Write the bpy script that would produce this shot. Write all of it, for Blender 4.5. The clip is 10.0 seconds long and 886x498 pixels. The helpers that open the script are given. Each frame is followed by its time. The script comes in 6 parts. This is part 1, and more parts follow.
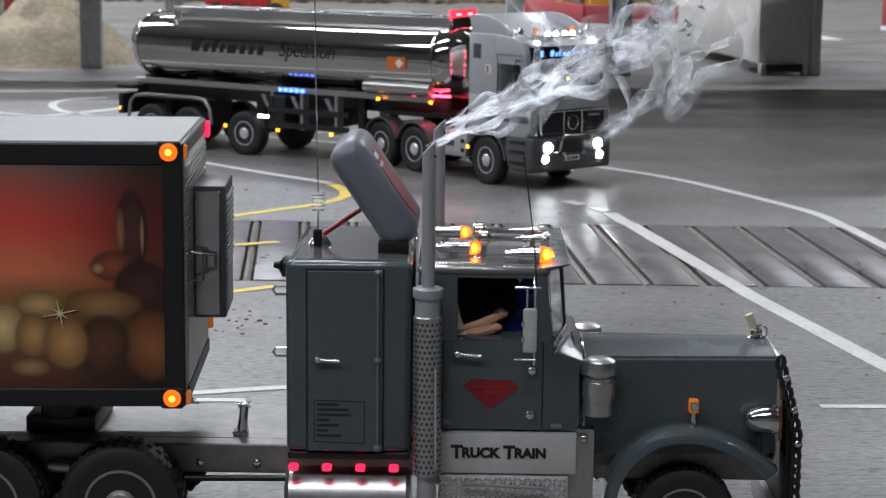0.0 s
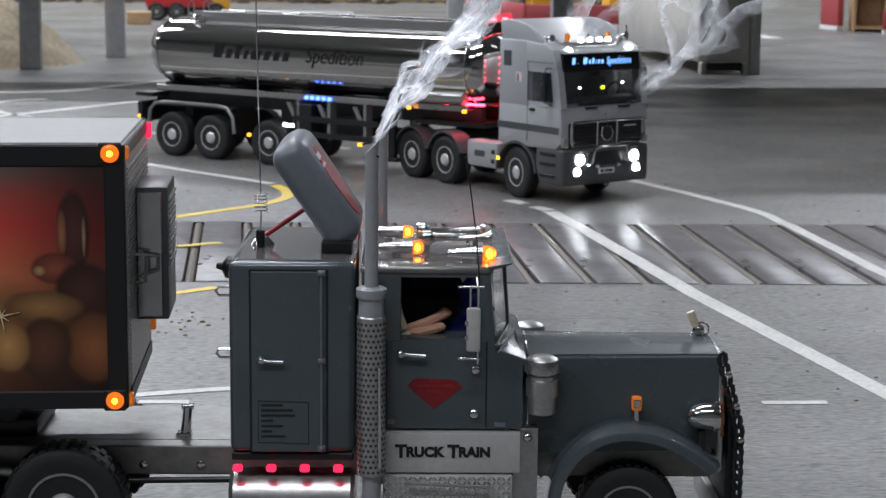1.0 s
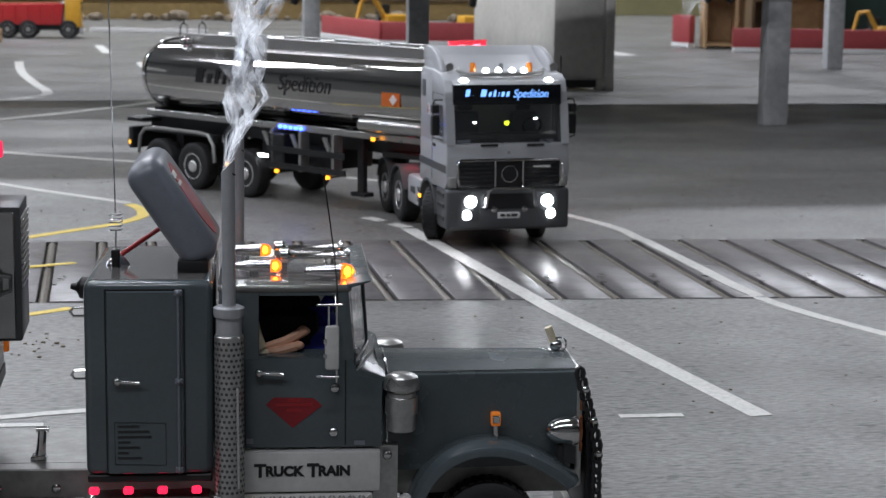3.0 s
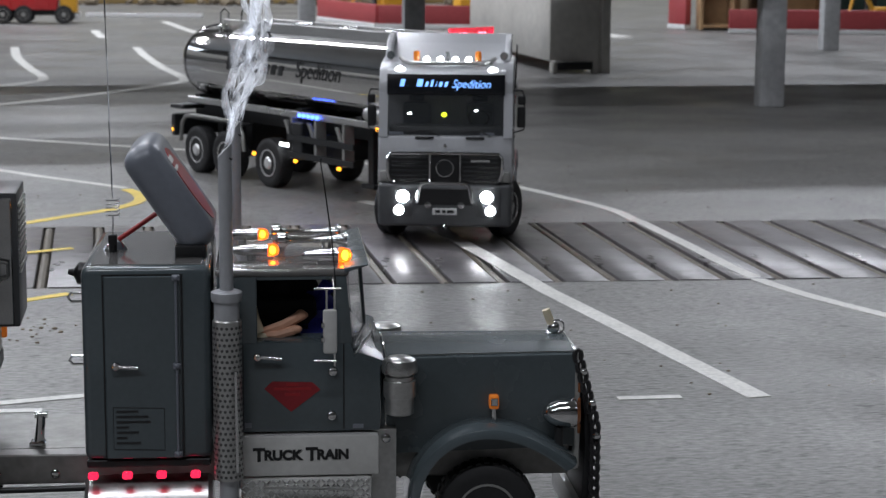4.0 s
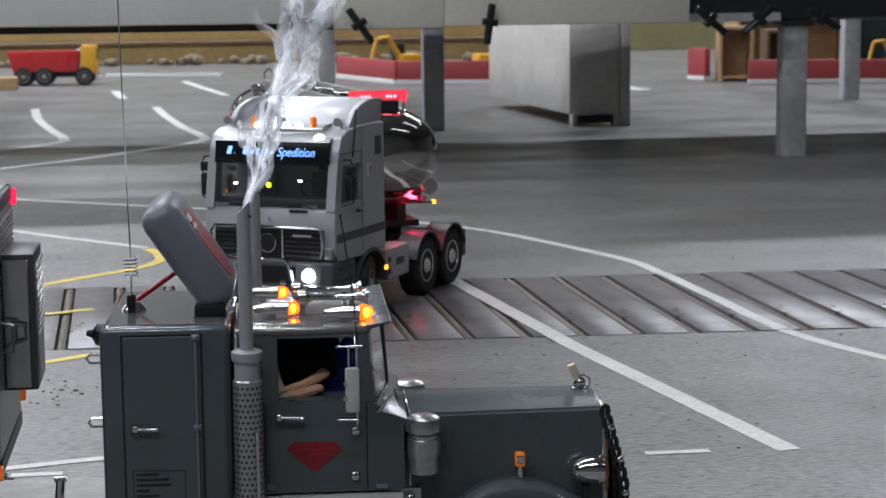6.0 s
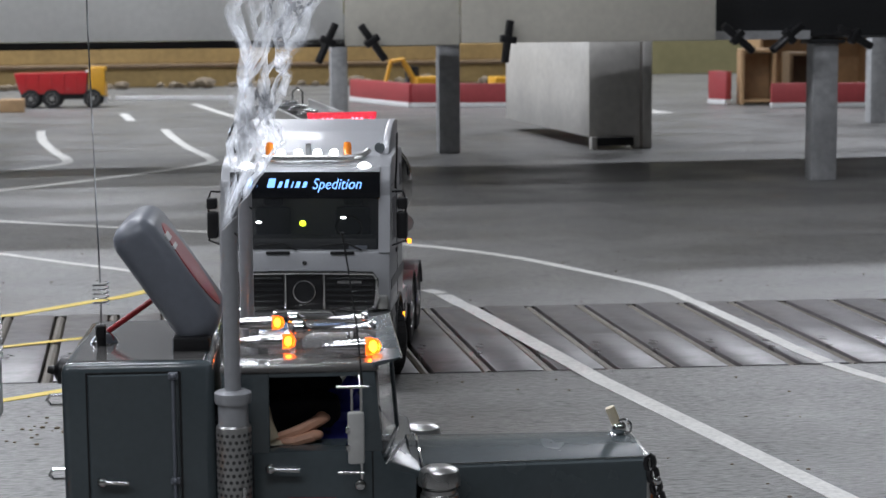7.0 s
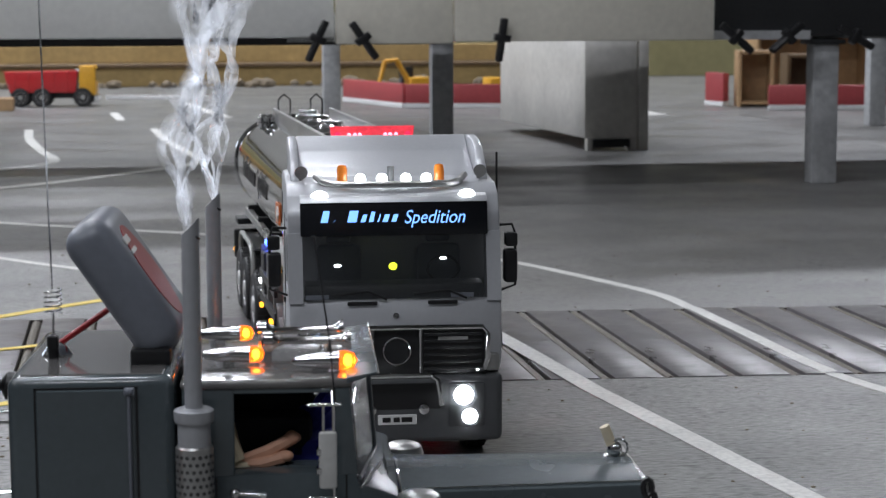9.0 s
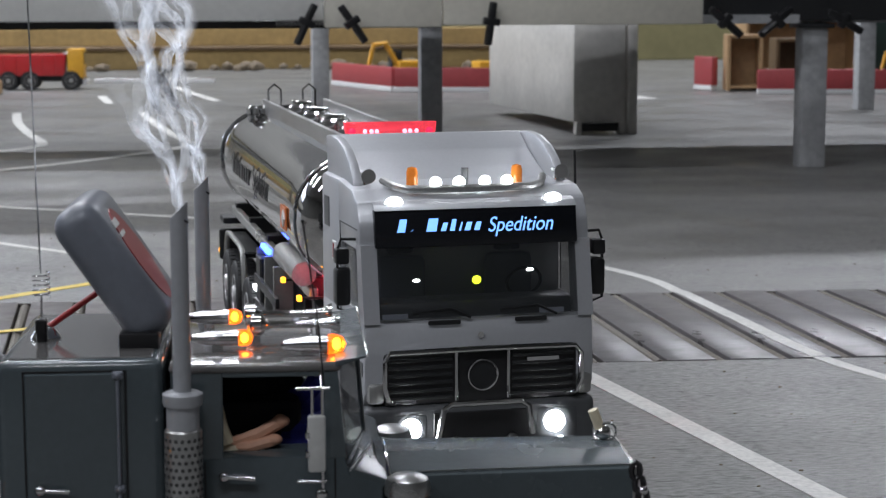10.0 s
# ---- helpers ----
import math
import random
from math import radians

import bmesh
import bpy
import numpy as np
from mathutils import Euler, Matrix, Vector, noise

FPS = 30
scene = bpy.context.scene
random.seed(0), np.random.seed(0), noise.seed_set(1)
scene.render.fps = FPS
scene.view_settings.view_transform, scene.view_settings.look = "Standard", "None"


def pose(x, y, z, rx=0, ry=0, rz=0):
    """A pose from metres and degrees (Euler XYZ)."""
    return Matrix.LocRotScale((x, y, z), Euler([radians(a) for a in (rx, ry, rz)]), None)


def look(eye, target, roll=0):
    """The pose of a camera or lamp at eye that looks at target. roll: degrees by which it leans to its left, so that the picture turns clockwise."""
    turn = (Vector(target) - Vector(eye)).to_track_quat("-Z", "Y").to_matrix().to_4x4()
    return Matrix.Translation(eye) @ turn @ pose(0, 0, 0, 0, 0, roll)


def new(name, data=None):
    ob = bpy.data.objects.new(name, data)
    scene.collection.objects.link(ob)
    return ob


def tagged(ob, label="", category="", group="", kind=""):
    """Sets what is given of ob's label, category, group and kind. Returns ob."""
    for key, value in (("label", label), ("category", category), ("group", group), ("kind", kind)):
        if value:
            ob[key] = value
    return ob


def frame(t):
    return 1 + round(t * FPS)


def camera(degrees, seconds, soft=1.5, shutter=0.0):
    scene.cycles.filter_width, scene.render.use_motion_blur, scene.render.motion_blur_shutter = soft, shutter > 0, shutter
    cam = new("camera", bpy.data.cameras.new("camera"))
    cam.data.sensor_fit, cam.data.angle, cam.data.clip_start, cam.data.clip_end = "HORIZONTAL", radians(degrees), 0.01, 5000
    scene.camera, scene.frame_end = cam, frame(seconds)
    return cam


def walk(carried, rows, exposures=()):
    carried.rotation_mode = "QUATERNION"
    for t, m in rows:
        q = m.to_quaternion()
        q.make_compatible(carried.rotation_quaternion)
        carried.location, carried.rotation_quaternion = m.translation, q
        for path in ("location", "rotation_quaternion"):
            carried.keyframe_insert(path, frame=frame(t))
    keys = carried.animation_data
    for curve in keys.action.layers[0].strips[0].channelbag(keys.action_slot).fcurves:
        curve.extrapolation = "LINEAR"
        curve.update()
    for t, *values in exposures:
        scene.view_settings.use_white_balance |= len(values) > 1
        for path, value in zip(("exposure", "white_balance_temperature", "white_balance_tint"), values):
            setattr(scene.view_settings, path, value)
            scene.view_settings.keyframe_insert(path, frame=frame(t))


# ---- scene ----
cam = camera(26.729, 10.0, soft=1.25)
cam.data.dof.use_dof, cam.data.dof.focus_distance, cam.data.dof.aperture_fstop = True, 1.42, 26.0

# seconds, eye, yaw to the right, pitch down, roll
CAMERA_ROWS = [
    (0, (0.1101, -1.2430, 0.4429), 4.134, 9.933, 0.583),
    (0.5, (0.1101, -1.2430, 0.4429), 4.963, 9.992, 0.464),
    (1, (0.1099, -1.2448, 0.4432), 5.913, 9.924, 0.517),
    (1.5, (0.1099, -1.2449, 0.4432), 7.280, 9.819, 0.530),
    (2, (0.1102, -1.2422, 0.4428), 8.564, 9.779, 0.734),
    (2.5, (0.1102, -1.2426, 0.4429), 9.783, 9.495, 0.861),
    (2.7, (0.1101, -1.2433, 0.4430), 10.170, 9.325, 0.924),
    (3.8, (0.1100, -1.2438, 0.4431), 10.450, 9.708, 0.381),
    (4, (0.1100, -1.2438, 0.4431), 10.422, 9.864, 0.385),
    (4.5, (0.1099, -1.2449, 0.4432), 10.221, 9.897, -0.099),
    (5, (0.1100, -1.2441, 0.4431), 10.044, 9.516, -0.457),
    (5.5, (0.1103, -1.2417, 0.4427), 9.864, 8.831, -0.606),
    (5.7, (0.1103, -1.2417, 0.4427), 9.834, 8.546, -0.591),
    (6.8, (0.1345, -1.0900, 0.4192), 9.360, 7.450, -0.510),
    (7, (0.1398, -1.0521, 0.4134), 9.303, 7.333, -0.471),
    (7.5, (0.1558, -0.9890, 0.4065), 9.165, 7.185, -0.444),
    (8, (0.1612, -0.9686, 0.4045), 9.163, 7.210, -0.300),
    (8.5, (0.1612, -0.9686, 0.4045), 9.222, 7.270, -0.256),
    (9, (0.1612, -0.9686, 0.4045), 9.450, 7.280, -0.201),
    (9.5, (0.1612, -0.9686, 0.4045), 9.595, 7.470, -0.120),
    (10, (0.1612, -0.9686, 0.4045), 9.795, 7.780, -0.108),
]


def aim(eye, yaw, pitch, roll):
    a, p = radians(yaw), radians(pitch)
    way = Vector((math.sin(a) * math.cos(p), math.cos(a) * math.cos(p), -math.sin(p)))
    return look(eye, Vector(eye) + way, roll)


walk(cam, [(t, aim(eye, yaw, pitch, roll)) for t, eye, yaw, pitch, roll in CAMERA_ROWS], [(0, 0.44), (2, 0.42), (3.5, 0.22), (4.5, 0.20), (5.7, 0.32), (7.5, 0.28), (10, 0.24)])

# ---- world and light: a large hall lit by ceiling tubes and an added cool fill ----
world = bpy.data.worlds.new("hall_air")
scene.world = world
world.use_nodes = True
world.node_tree.nodes["Background"].inputs[0].default_value = (0.70, 0.80, 1.0, 1)
world.node_tree.nodes["Background"].inputs[1].default_value = 0.22


def area_lamp(name, eye, target, sx, sy, watts, colour):
    data = bpy.data.lights.new(name, "AREA")
    data.shape, data.size, data.size_y, data.energy, data.color = "RECTANGLE", sx, sy, watts, colour
    ob = new(name, data)
    ob.matrix_world = look(eye, target)
    return ob


TUBES = [(x, y) for y in (-3.0, 1.0, 5.0, 9.0) for x in (-4.5, -0.8, 4.5)]
WATTS = {-3.0: 70, 1.0: 64, 5.0: 94, 9.0: 205}
for lx, ly in TUBES:
    area_lamp("ceiling_tube_light", (lx, ly, 4.6), (lx, ly, 0), 2.6, 0.35, WATTS[ly] * (0.12 if lx > 4 and ly < 6 else 1.2 if lx < -4 and ly < 6 else 1.0), (0.885, 0.918, 1.0))
# added unseen lamp that brightens the tank side and the far floor
area_lamp("cool_fill_light", (-6.5, 11.8, 3.3), (-3.0, 0.0, 0.5), 9.0, 2.2, 210, (0.70, 0.80, 1.0))


# ---- materials ----
def mat(name, colour, rough=0.5, metal=0.0, grain=0.0, scale=60.0, bump=0.0, blotch=0.0, blotch_scale=6.0, spread=0.0, emit=None, power=0.0,
        coat=0.0, alpha=1.0, trans=0.0, rough_var=0.0, fleck=0.0, fleck_scale=90.0, space="Object", stretch=None):
    """A surface with fine grain, larger blotches, relief and uneven gloss."""
    m = bpy.data.materials.new(name)
    m.use_nodes = True
    nt = m.node_tree
    n, l = nt.nodes, nt.links
    b = n["Principled BSDF"]
    b.inputs["Base Color"].default_value = (*colour, 1)
    b.inputs["Roughness"].default_value, b.inputs["Metallic"].default_value = rough, metal
    b.inputs["Coat Weight"].default_value, b.inputs["Coat Roughness"].default_value = coat, 0.09
    b.inputs["Alpha"].default_value, b.inputs["Transmission Weight"].default_value = alpha, trans
    if emit:
        b.inputs["Emission Color"].default_value, b.inputs["Emission Strength"].default_value = (*emit, 1), power
    tc = n.new("ShaderNodeTexCoord")
    way = tc.outputs[space]
    if stretch:
        mp = n.new("ShaderNodeMapping")
        mp.inputs["Scale"].default_value = stretch
        l.new(way, mp.inputs["Vector"])
        way = mp.outputs[0]
    if grain or blotch or spread or fleck:
        mix = n.new("ShaderNodeMix")
        mix.data_type, mix.blend_type = "RGBA", "MULTIPLY"
        mix.inputs[0].default_value = 1.0
        mix.inputs[6].default_value = (*colour, 1)
        total = None
        for amount, sc, det in ((grain, scale, 6.0), (blotch, blotch_scale, 3.0)):
            if not amount:
                continue
            tex = n.new("ShaderNodeTexNoise")
            tex.inputs["Scale"].default_value, tex.inputs["Detail"].default_value = sc, det
            l.new(way, tex.inputs["Vector"])
            mr = n.new("ShaderNodeMapRange")
            mr.inputs[1].default_value, mr.inputs[2].default_value = 0.25, 0.75
            mr.inputs[3].default_value, mr.inputs[4].default_value = 1 - amount, 1 + amount
            l.new(tex.outputs["Fac"], mr.inputs[0])
            if total is None:
                total = mr.outputs[0]
            else:
                mul = n.new("ShaderNodeMath")
                mul.operation = "MULTIPLY"
                l.new(total, mul.inputs[0]), l.new(mr.outputs[0], mul.inputs[1])
                total = mul.outputs[0]
        if fleck:
            tex = n.new("ShaderNodeTexNoise")
            tex.inputs["Scale"].default_value, tex.inputs["Detail"].default_value = fleck_scale, 3.0
            l.new(way, tex.inputs["Vector"])
            mr = n.new("ShaderNodeMapRange")
            mr.inputs[1].default_value, mr.inputs[2].default_value = 0.60, 0.70
            mr.inputs[3].default_value, mr.inputs[4].default_value = 1.0, 1.0 - fleck
            l.new(tex.outputs["Fac"], mr.inputs[0])
            mul = n.new("ShaderNodeMath")
            mul.operation = "MULTIPLY"
            l.new(total, mul.inputs[0]), l.new(mr.outputs[0], mul.inputs[1])
            total = mul.outputs[0]
        if spread:
            info = n.new("ShaderNodeObjectInfo")
            mr = n.new("ShaderNodeMapRange")
            mr.inputs[3].default_value, mr.inputs[4].default_value = 1 - spread, 1 + spread
            l.new(info.outputs["Random"], mr.inputs[0])
            if total is None:
                total = mr.outputs[0]
            else:
                mul = n.new("ShaderNodeMath")
                mul.operation = "MULTIPLY"
                l.new(total, mul.inputs[0]), l.new(mr.outputs[0], mul.inputs[1])
                total = mul.outputs[0]
        l.new(total, mix.inputs[7])
        l.new(mix.outputs[2], b.inputs["Base Color"])
    if bump:
        tex = n.new("ShaderNodeTexNoise")
        tex.inputs["Scale"].default_value, tex.inputs["Detail"].default_value = scale, 5.0
        l.new(way, tex.inputs["Vector"])
        bp = n.new("ShaderNodeBump")
        bp.inputs["Strength"].default_value, bp.inputs["Distance"].default_value = bump, 0.002
        l.new(tex.outputs["Fac"], bp.inputs["Height"])
        l.new(bp.outputs[0], b.inputs["Normal"])
    if rough_var:
        tex = n.new("ShaderNodeTexNoise")
        tex.inputs["Scale"].default_value, tex.inputs["Detail"].default_value = blotch_scale * 1.7, 4.0
        l.new(tc.outputs[space], tex.inputs["Vector"])
        mr = n.new("ShaderNodeMapRange")
        mr.inputs[1].default_value, mr.inputs[2].default_value = 0.3, 0.7
        mr.inputs[3].default_value, mr.inputs[4].default_value = max(rough - rough_var, 0.02), rough + rough_var
        l.new(tex.outputs["Fac"], mr.inputs[0])
        l.new(mr.outputs[0], b.inputs["Roughness"])
    return m


M = dict(
    floor=mat("worn_grey_concrete", (0.156, 0.153, 0.147), 0.40, grain=0.65, scale=190, bump=0.7, blotch=0.24, blotch_scale=3.0, rough_var=0.12, stretch=(0.5, 1.0, 1.0), fleck=0.70, fleck_scale=85),
    pit=mat("dirty_channel", (0.06, 0.052, 0.045), 0.8, grain=0.3, scale=80),
    plate=mat("worn_steel_plate", (0.135, 0.126, 0.130), 0.36, 0.2, grain=0.20, scale=70, bump=0.12, blotch=0.30, blotch_scale=11, spread=0.20, rough_var=0.12, fleck=0.5, fleck_scale=22),
    groove=mat("rubber_seal_strip", (0.105, 0.088, 0.066), 0.5, grain=0.35, scale=140),
    white_line=mat("worn_white_marking_tape", (0.60, 0.59, 0.56), 0.5, grain=0.20, scale=160, blotch=0.12, blotch_scale=14),
    yellow_line=mat("worn_yellow_marking_tape", (0.70, 0.52, 0.06), 0.5, grain=0.12, scale=160, blotch=0.12, blotch_scale=14),
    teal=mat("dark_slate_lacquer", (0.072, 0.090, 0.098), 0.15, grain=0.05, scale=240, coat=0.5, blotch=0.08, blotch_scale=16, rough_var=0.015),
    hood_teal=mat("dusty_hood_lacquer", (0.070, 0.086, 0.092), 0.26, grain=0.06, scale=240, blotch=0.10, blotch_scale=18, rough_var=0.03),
    roof_teal=mat("paler_slate_lacquer", (0.135, 0.130, 0.126), 0.13, grain=0.06, scale=240, coat=0.8, blotch=0.08, blotch_scale=20),
    grey_plastic=mat("grey_moulded_plastic", (0.155, 0.168, 0.195), 0.34, grain=0.06, scale=220, blotch=0.05, blotch_scale=20),
    red=mat("red_enamel", (0.32, 0.015, 0.02), 0.3, grain=0.06, scale=200),
    dull_red=mat("faded_red_decal", (0.23, 0.012, 0.018), 0.5, grain=0.1, scale=300),
    white=mat("white_paint", (0.75, 0.75, 0.74), 0.4, grain=0.04, scale=120),
    chrome=mat("polished_chrome", (0.72, 0.72, 0.72), 0.09, 1.0, grain=0.06, scale=80),
    alu=mat("brushed_aluminium", (0.50, 0.50, 0.49), 0.32, 0.9, grain=0.12, scale=300, bump=0.05, rough_var=0.06),
    pale_alu=mat("matt_aluminium", (0.36, 0.36, 0.345), 0.42, 0.6, grain=0.07, scale=200, blotch=0.06, blotch_scale=15),
    sill=mat("pale_satin_aluminium", (0.60, 0.60, 0.58), 0.40, 0.25, grain=0.07, scale=200, blotch=0.06, blotch_scale=15),
    frame_alu=mat("grimy_aluminium", (0.24, 0.235, 0.225), 0.45, 0.5, grain=0.2, scale=120, blotch=0.25, blotch_scale=18),
    roof_grey=mat("dull_roof_sheet", (0.23, 0.23, 0.225), 0.4, 0.4, grain=0.08, scale=200, blotch=0.1, blotch_scale=8),
    ivory=mat("ivory_plastic", (0.66, 0.58, 0.42), 0.45, grain=0.08, scale=200),
    lamp_mid=mat("lit_roof_lamp", (0.9, 0.9, 0.9), 0.2, emit=(0.90, 0.95, 1.0), power=10.0),
    led_pink=mat("bright_red_diode", (0.9, 0.2, 0.25), 0.2, emit=(1.0, 0.16, 0.24), power=4.0),
    door_steel=mat("polished_unit_door", (0.42, 0.42, 0.42), 0.14, 0.9, grain=0.1, scale=60, blotch=0.15, blotch_scale=20),
    hole_grey=mat("shaded_punched_metal", (0.10, 0.10, 0.10), 0.4, 0.5, grain=0.2, scale=200),
    stack=mat("satin_grey_pipe", (0.40, 0.41, 0.43), 0.34, 0.3, grain=0.06, scale=200),
    black=mat("black_plastic", (0.012, 0.012, 0.013), 0.35, grain=0.1, scale=200),
    rubber=mat("black_rubber", (0.018, 0.018, 0.019), 0.65, grain=0.2, scale=200, bump=0.1),
    dark=mat("dark_frame_steel", (0.03, 0.031, 0.033), 0.45, 0.4, grain=0.15, scale=150),
    bluecloth=mat("blue_cloth", (0.022, 0.026, 0.24), 0.9, grain=0.2, scale=300),
    blackcloth=mat("black_cloth", (0.006, 0.006, 0.009), 0.9, grain=0.2, scale=300),
    skin=mat("matt_tan_plastic", (0.66, 0.36, 0.24), 0.55, grain=0.05, scale=200),
    silver=mat("silver_paint", (0.47, 0.48, 0.50), 0.38, 0.25, grain=0.03, scale=300, coat=0.2, blotch=0.04, blotch_scale=15),
    grey_trim=mat("dark_grey_trim", (0.075, 0.078, 0.082), 0.4, grain=0.06, scale=200),
    glass=mat("tinted_windscreen", (0.028, 0.031, 0.034), 0.04, 0.0, grain=0.1, scale=20, coat=1.0),
    tank=mat("mirror_polished_tank", (0.56, 0.55, 0.53), 0.06, 1.0, grain=0.05, scale=6, blotch=0.05, blotch_scale=3),
    wood=mat("raw_plywood", (0.42, 0.27, 0.14), 0.6, grain=0.15, scale=40, blotch=0.12, blotch_scale=5),
    ochre=mat("ochre_board", (0.36, 0.25, 0.10), 0.7, grain=0.18, scale=30, blotch=0.18, blotch_scale=3),
    leg=mat("weathered_grey_timber", (0.40, 0.405, 0.41), 0.6, grain=0.2, scale=60, blotch=0.15, blotch_scale=6),
    beige=mat("off_white_painted_board", (0.74, 0.71, 0.62), 0.55, grain=0.06, scale=60, blotch=0.08, blotch_scale=4),
    board_white=mat("white_painted_board", (0.80, 0.80, 0.77), 0.55, grain=0.05, scale=60, blotch=0.08, blotch_scale=4),
    steelbox=mat("galvanised_sheet", (0.62, 0.60, 0.56), 0.45, 0.1, grain=0.1, scale=50, blotch=0.12, blotch_scale=6),
    kerb_red=mat("red_barrier_paint", (0.36, 0.055, 0.06), 0.5, grain=0.1, scale=60, blotch=0.1, blotch_scale=5),
    sand=mat("dry_sand", (0.36, 0.30, 0.21), 0.9, grain=0.3, scale=60, bump=0.5, blotch=0.15, blotch_scale=8),
    stone=mat("brown_stone", (0.24, 0.19, 0.13), 0.85, grain=0.3, scale=40, bump=0.4, spread=0.4),
    yellow=mat("construction_yellow", (0.70, 0.36, 0.03), 0.4, grain=0.08, scale=90),
    dump_red=mat("bright_red_paint", (0.50, 0.02, 0.025), 0.3, grain=0.06, scale=90, coat=0.4),
    hall_pale=mat("pale_hall_wall", (0.30, 0.30, 0.29), 0.8, grain=0.08, scale=8, blotch=0.1, blotch_scale=0.6),
    hall_dark=mat("dark_hall_wall", (0.13, 0.13, 0.13), 0.8, grain=0.08, scale=8, blotch=0.1, blotch_scale=0.6),
    hall=mat("grey_hall_wall", (0.17, 0.17, 0.165), 0.8, grain=0.08, scale=8, blotch=0.1, blotch_scale=0.6),
    green=mat("dark_green_board", (0.03, 0.06, 0.05), 0.6, grain=0.1, scale=30),
    rim=mat("pale_alloy_rim", (0.72, 0.72, 0.71), 0.24, 0.45, grain=0.08, scale=200),
    amber=mat("lit_amber_lens", (0.95, 0.26, 0.02), 0.22, emit=(1.0, 0.17, 0.012), power=0.75, trans=0.75, grain=0.2, scale=300),
    bulb=mat("glowing_bulb", (1.0, 0.6, 0.2), 0.3, emit=(1.0, 0.42, 0.08), power=14.0),
    amber_off=mat("orange_lens", (0.65, 0.20, 0.03), 0.15, grain=0.1, scale=200, coat=0.5, emit=(1.0, 0.25, 0.03), power=0.15),
    amber_dot=mat("glowing_amber_marker", (0.8, 0.4, 0.02), 0.2, emit=(1.0, 0.36, 0.02), power=3.0),
    red_led=mat("glowing_red_marker", (0.8, 0.02, 0.05), 0.2, emit=(1.0, 0.02, 0.08), power=1.2),
    blue_led=mat("glowing_blue_marker", (0.05, 0.08, 0.8), 0.2, emit=(0.04, 0.10, 1.0), power=9.0),
    lamp=mat("lit_white_lamp", (0.9, 0.9, 0.9), 0.2, emit=(0.90, 0.95, 1.0), power=40.0),
    lamp_and_glint=mat("small_white_lamp_and_glint", (0.9, 0.9, 0.9), 0.2, emit=(0.90, 0.95, 1.0), power=9.0),
    sign_text=mat("lit_blue_white_lettering", (0.5, 0.7, 0.9), 0.4, emit=(0.13, 0.36, 1.0), power=1.4),
    sign_black=mat("black_light_box", (0.006, 0.007, 0.010), 0.25, grain=0.1, scale=200),
    pink=mat("lit_red_acrylic", (0.75, 0.06, 0.08), 0.15, emit=(1.0, 0.10, 0.16), power=0.30, trans=0.8, grain=0.3, scale=120),
    copper=mat("dull_copper", (0.42, 0.16, 0.07), 0.35, 0.8, grain=0.2, scale=200),
    cab_glass=mat("tinted_cab_glass", (0.03, 0.034, 0.036), 0.03, alpha=0.32, coat=1.0),
    orange_sign=mat("orange_hazard_plate", (0.65, 0.16, 0.03), 0.4),
    yellow_led=mat("glowing_yellow_lamp", (0.7, 0.8, 0.02), 0.3, emit=(0.75, 1.0, 0.03), power=2.2),
)


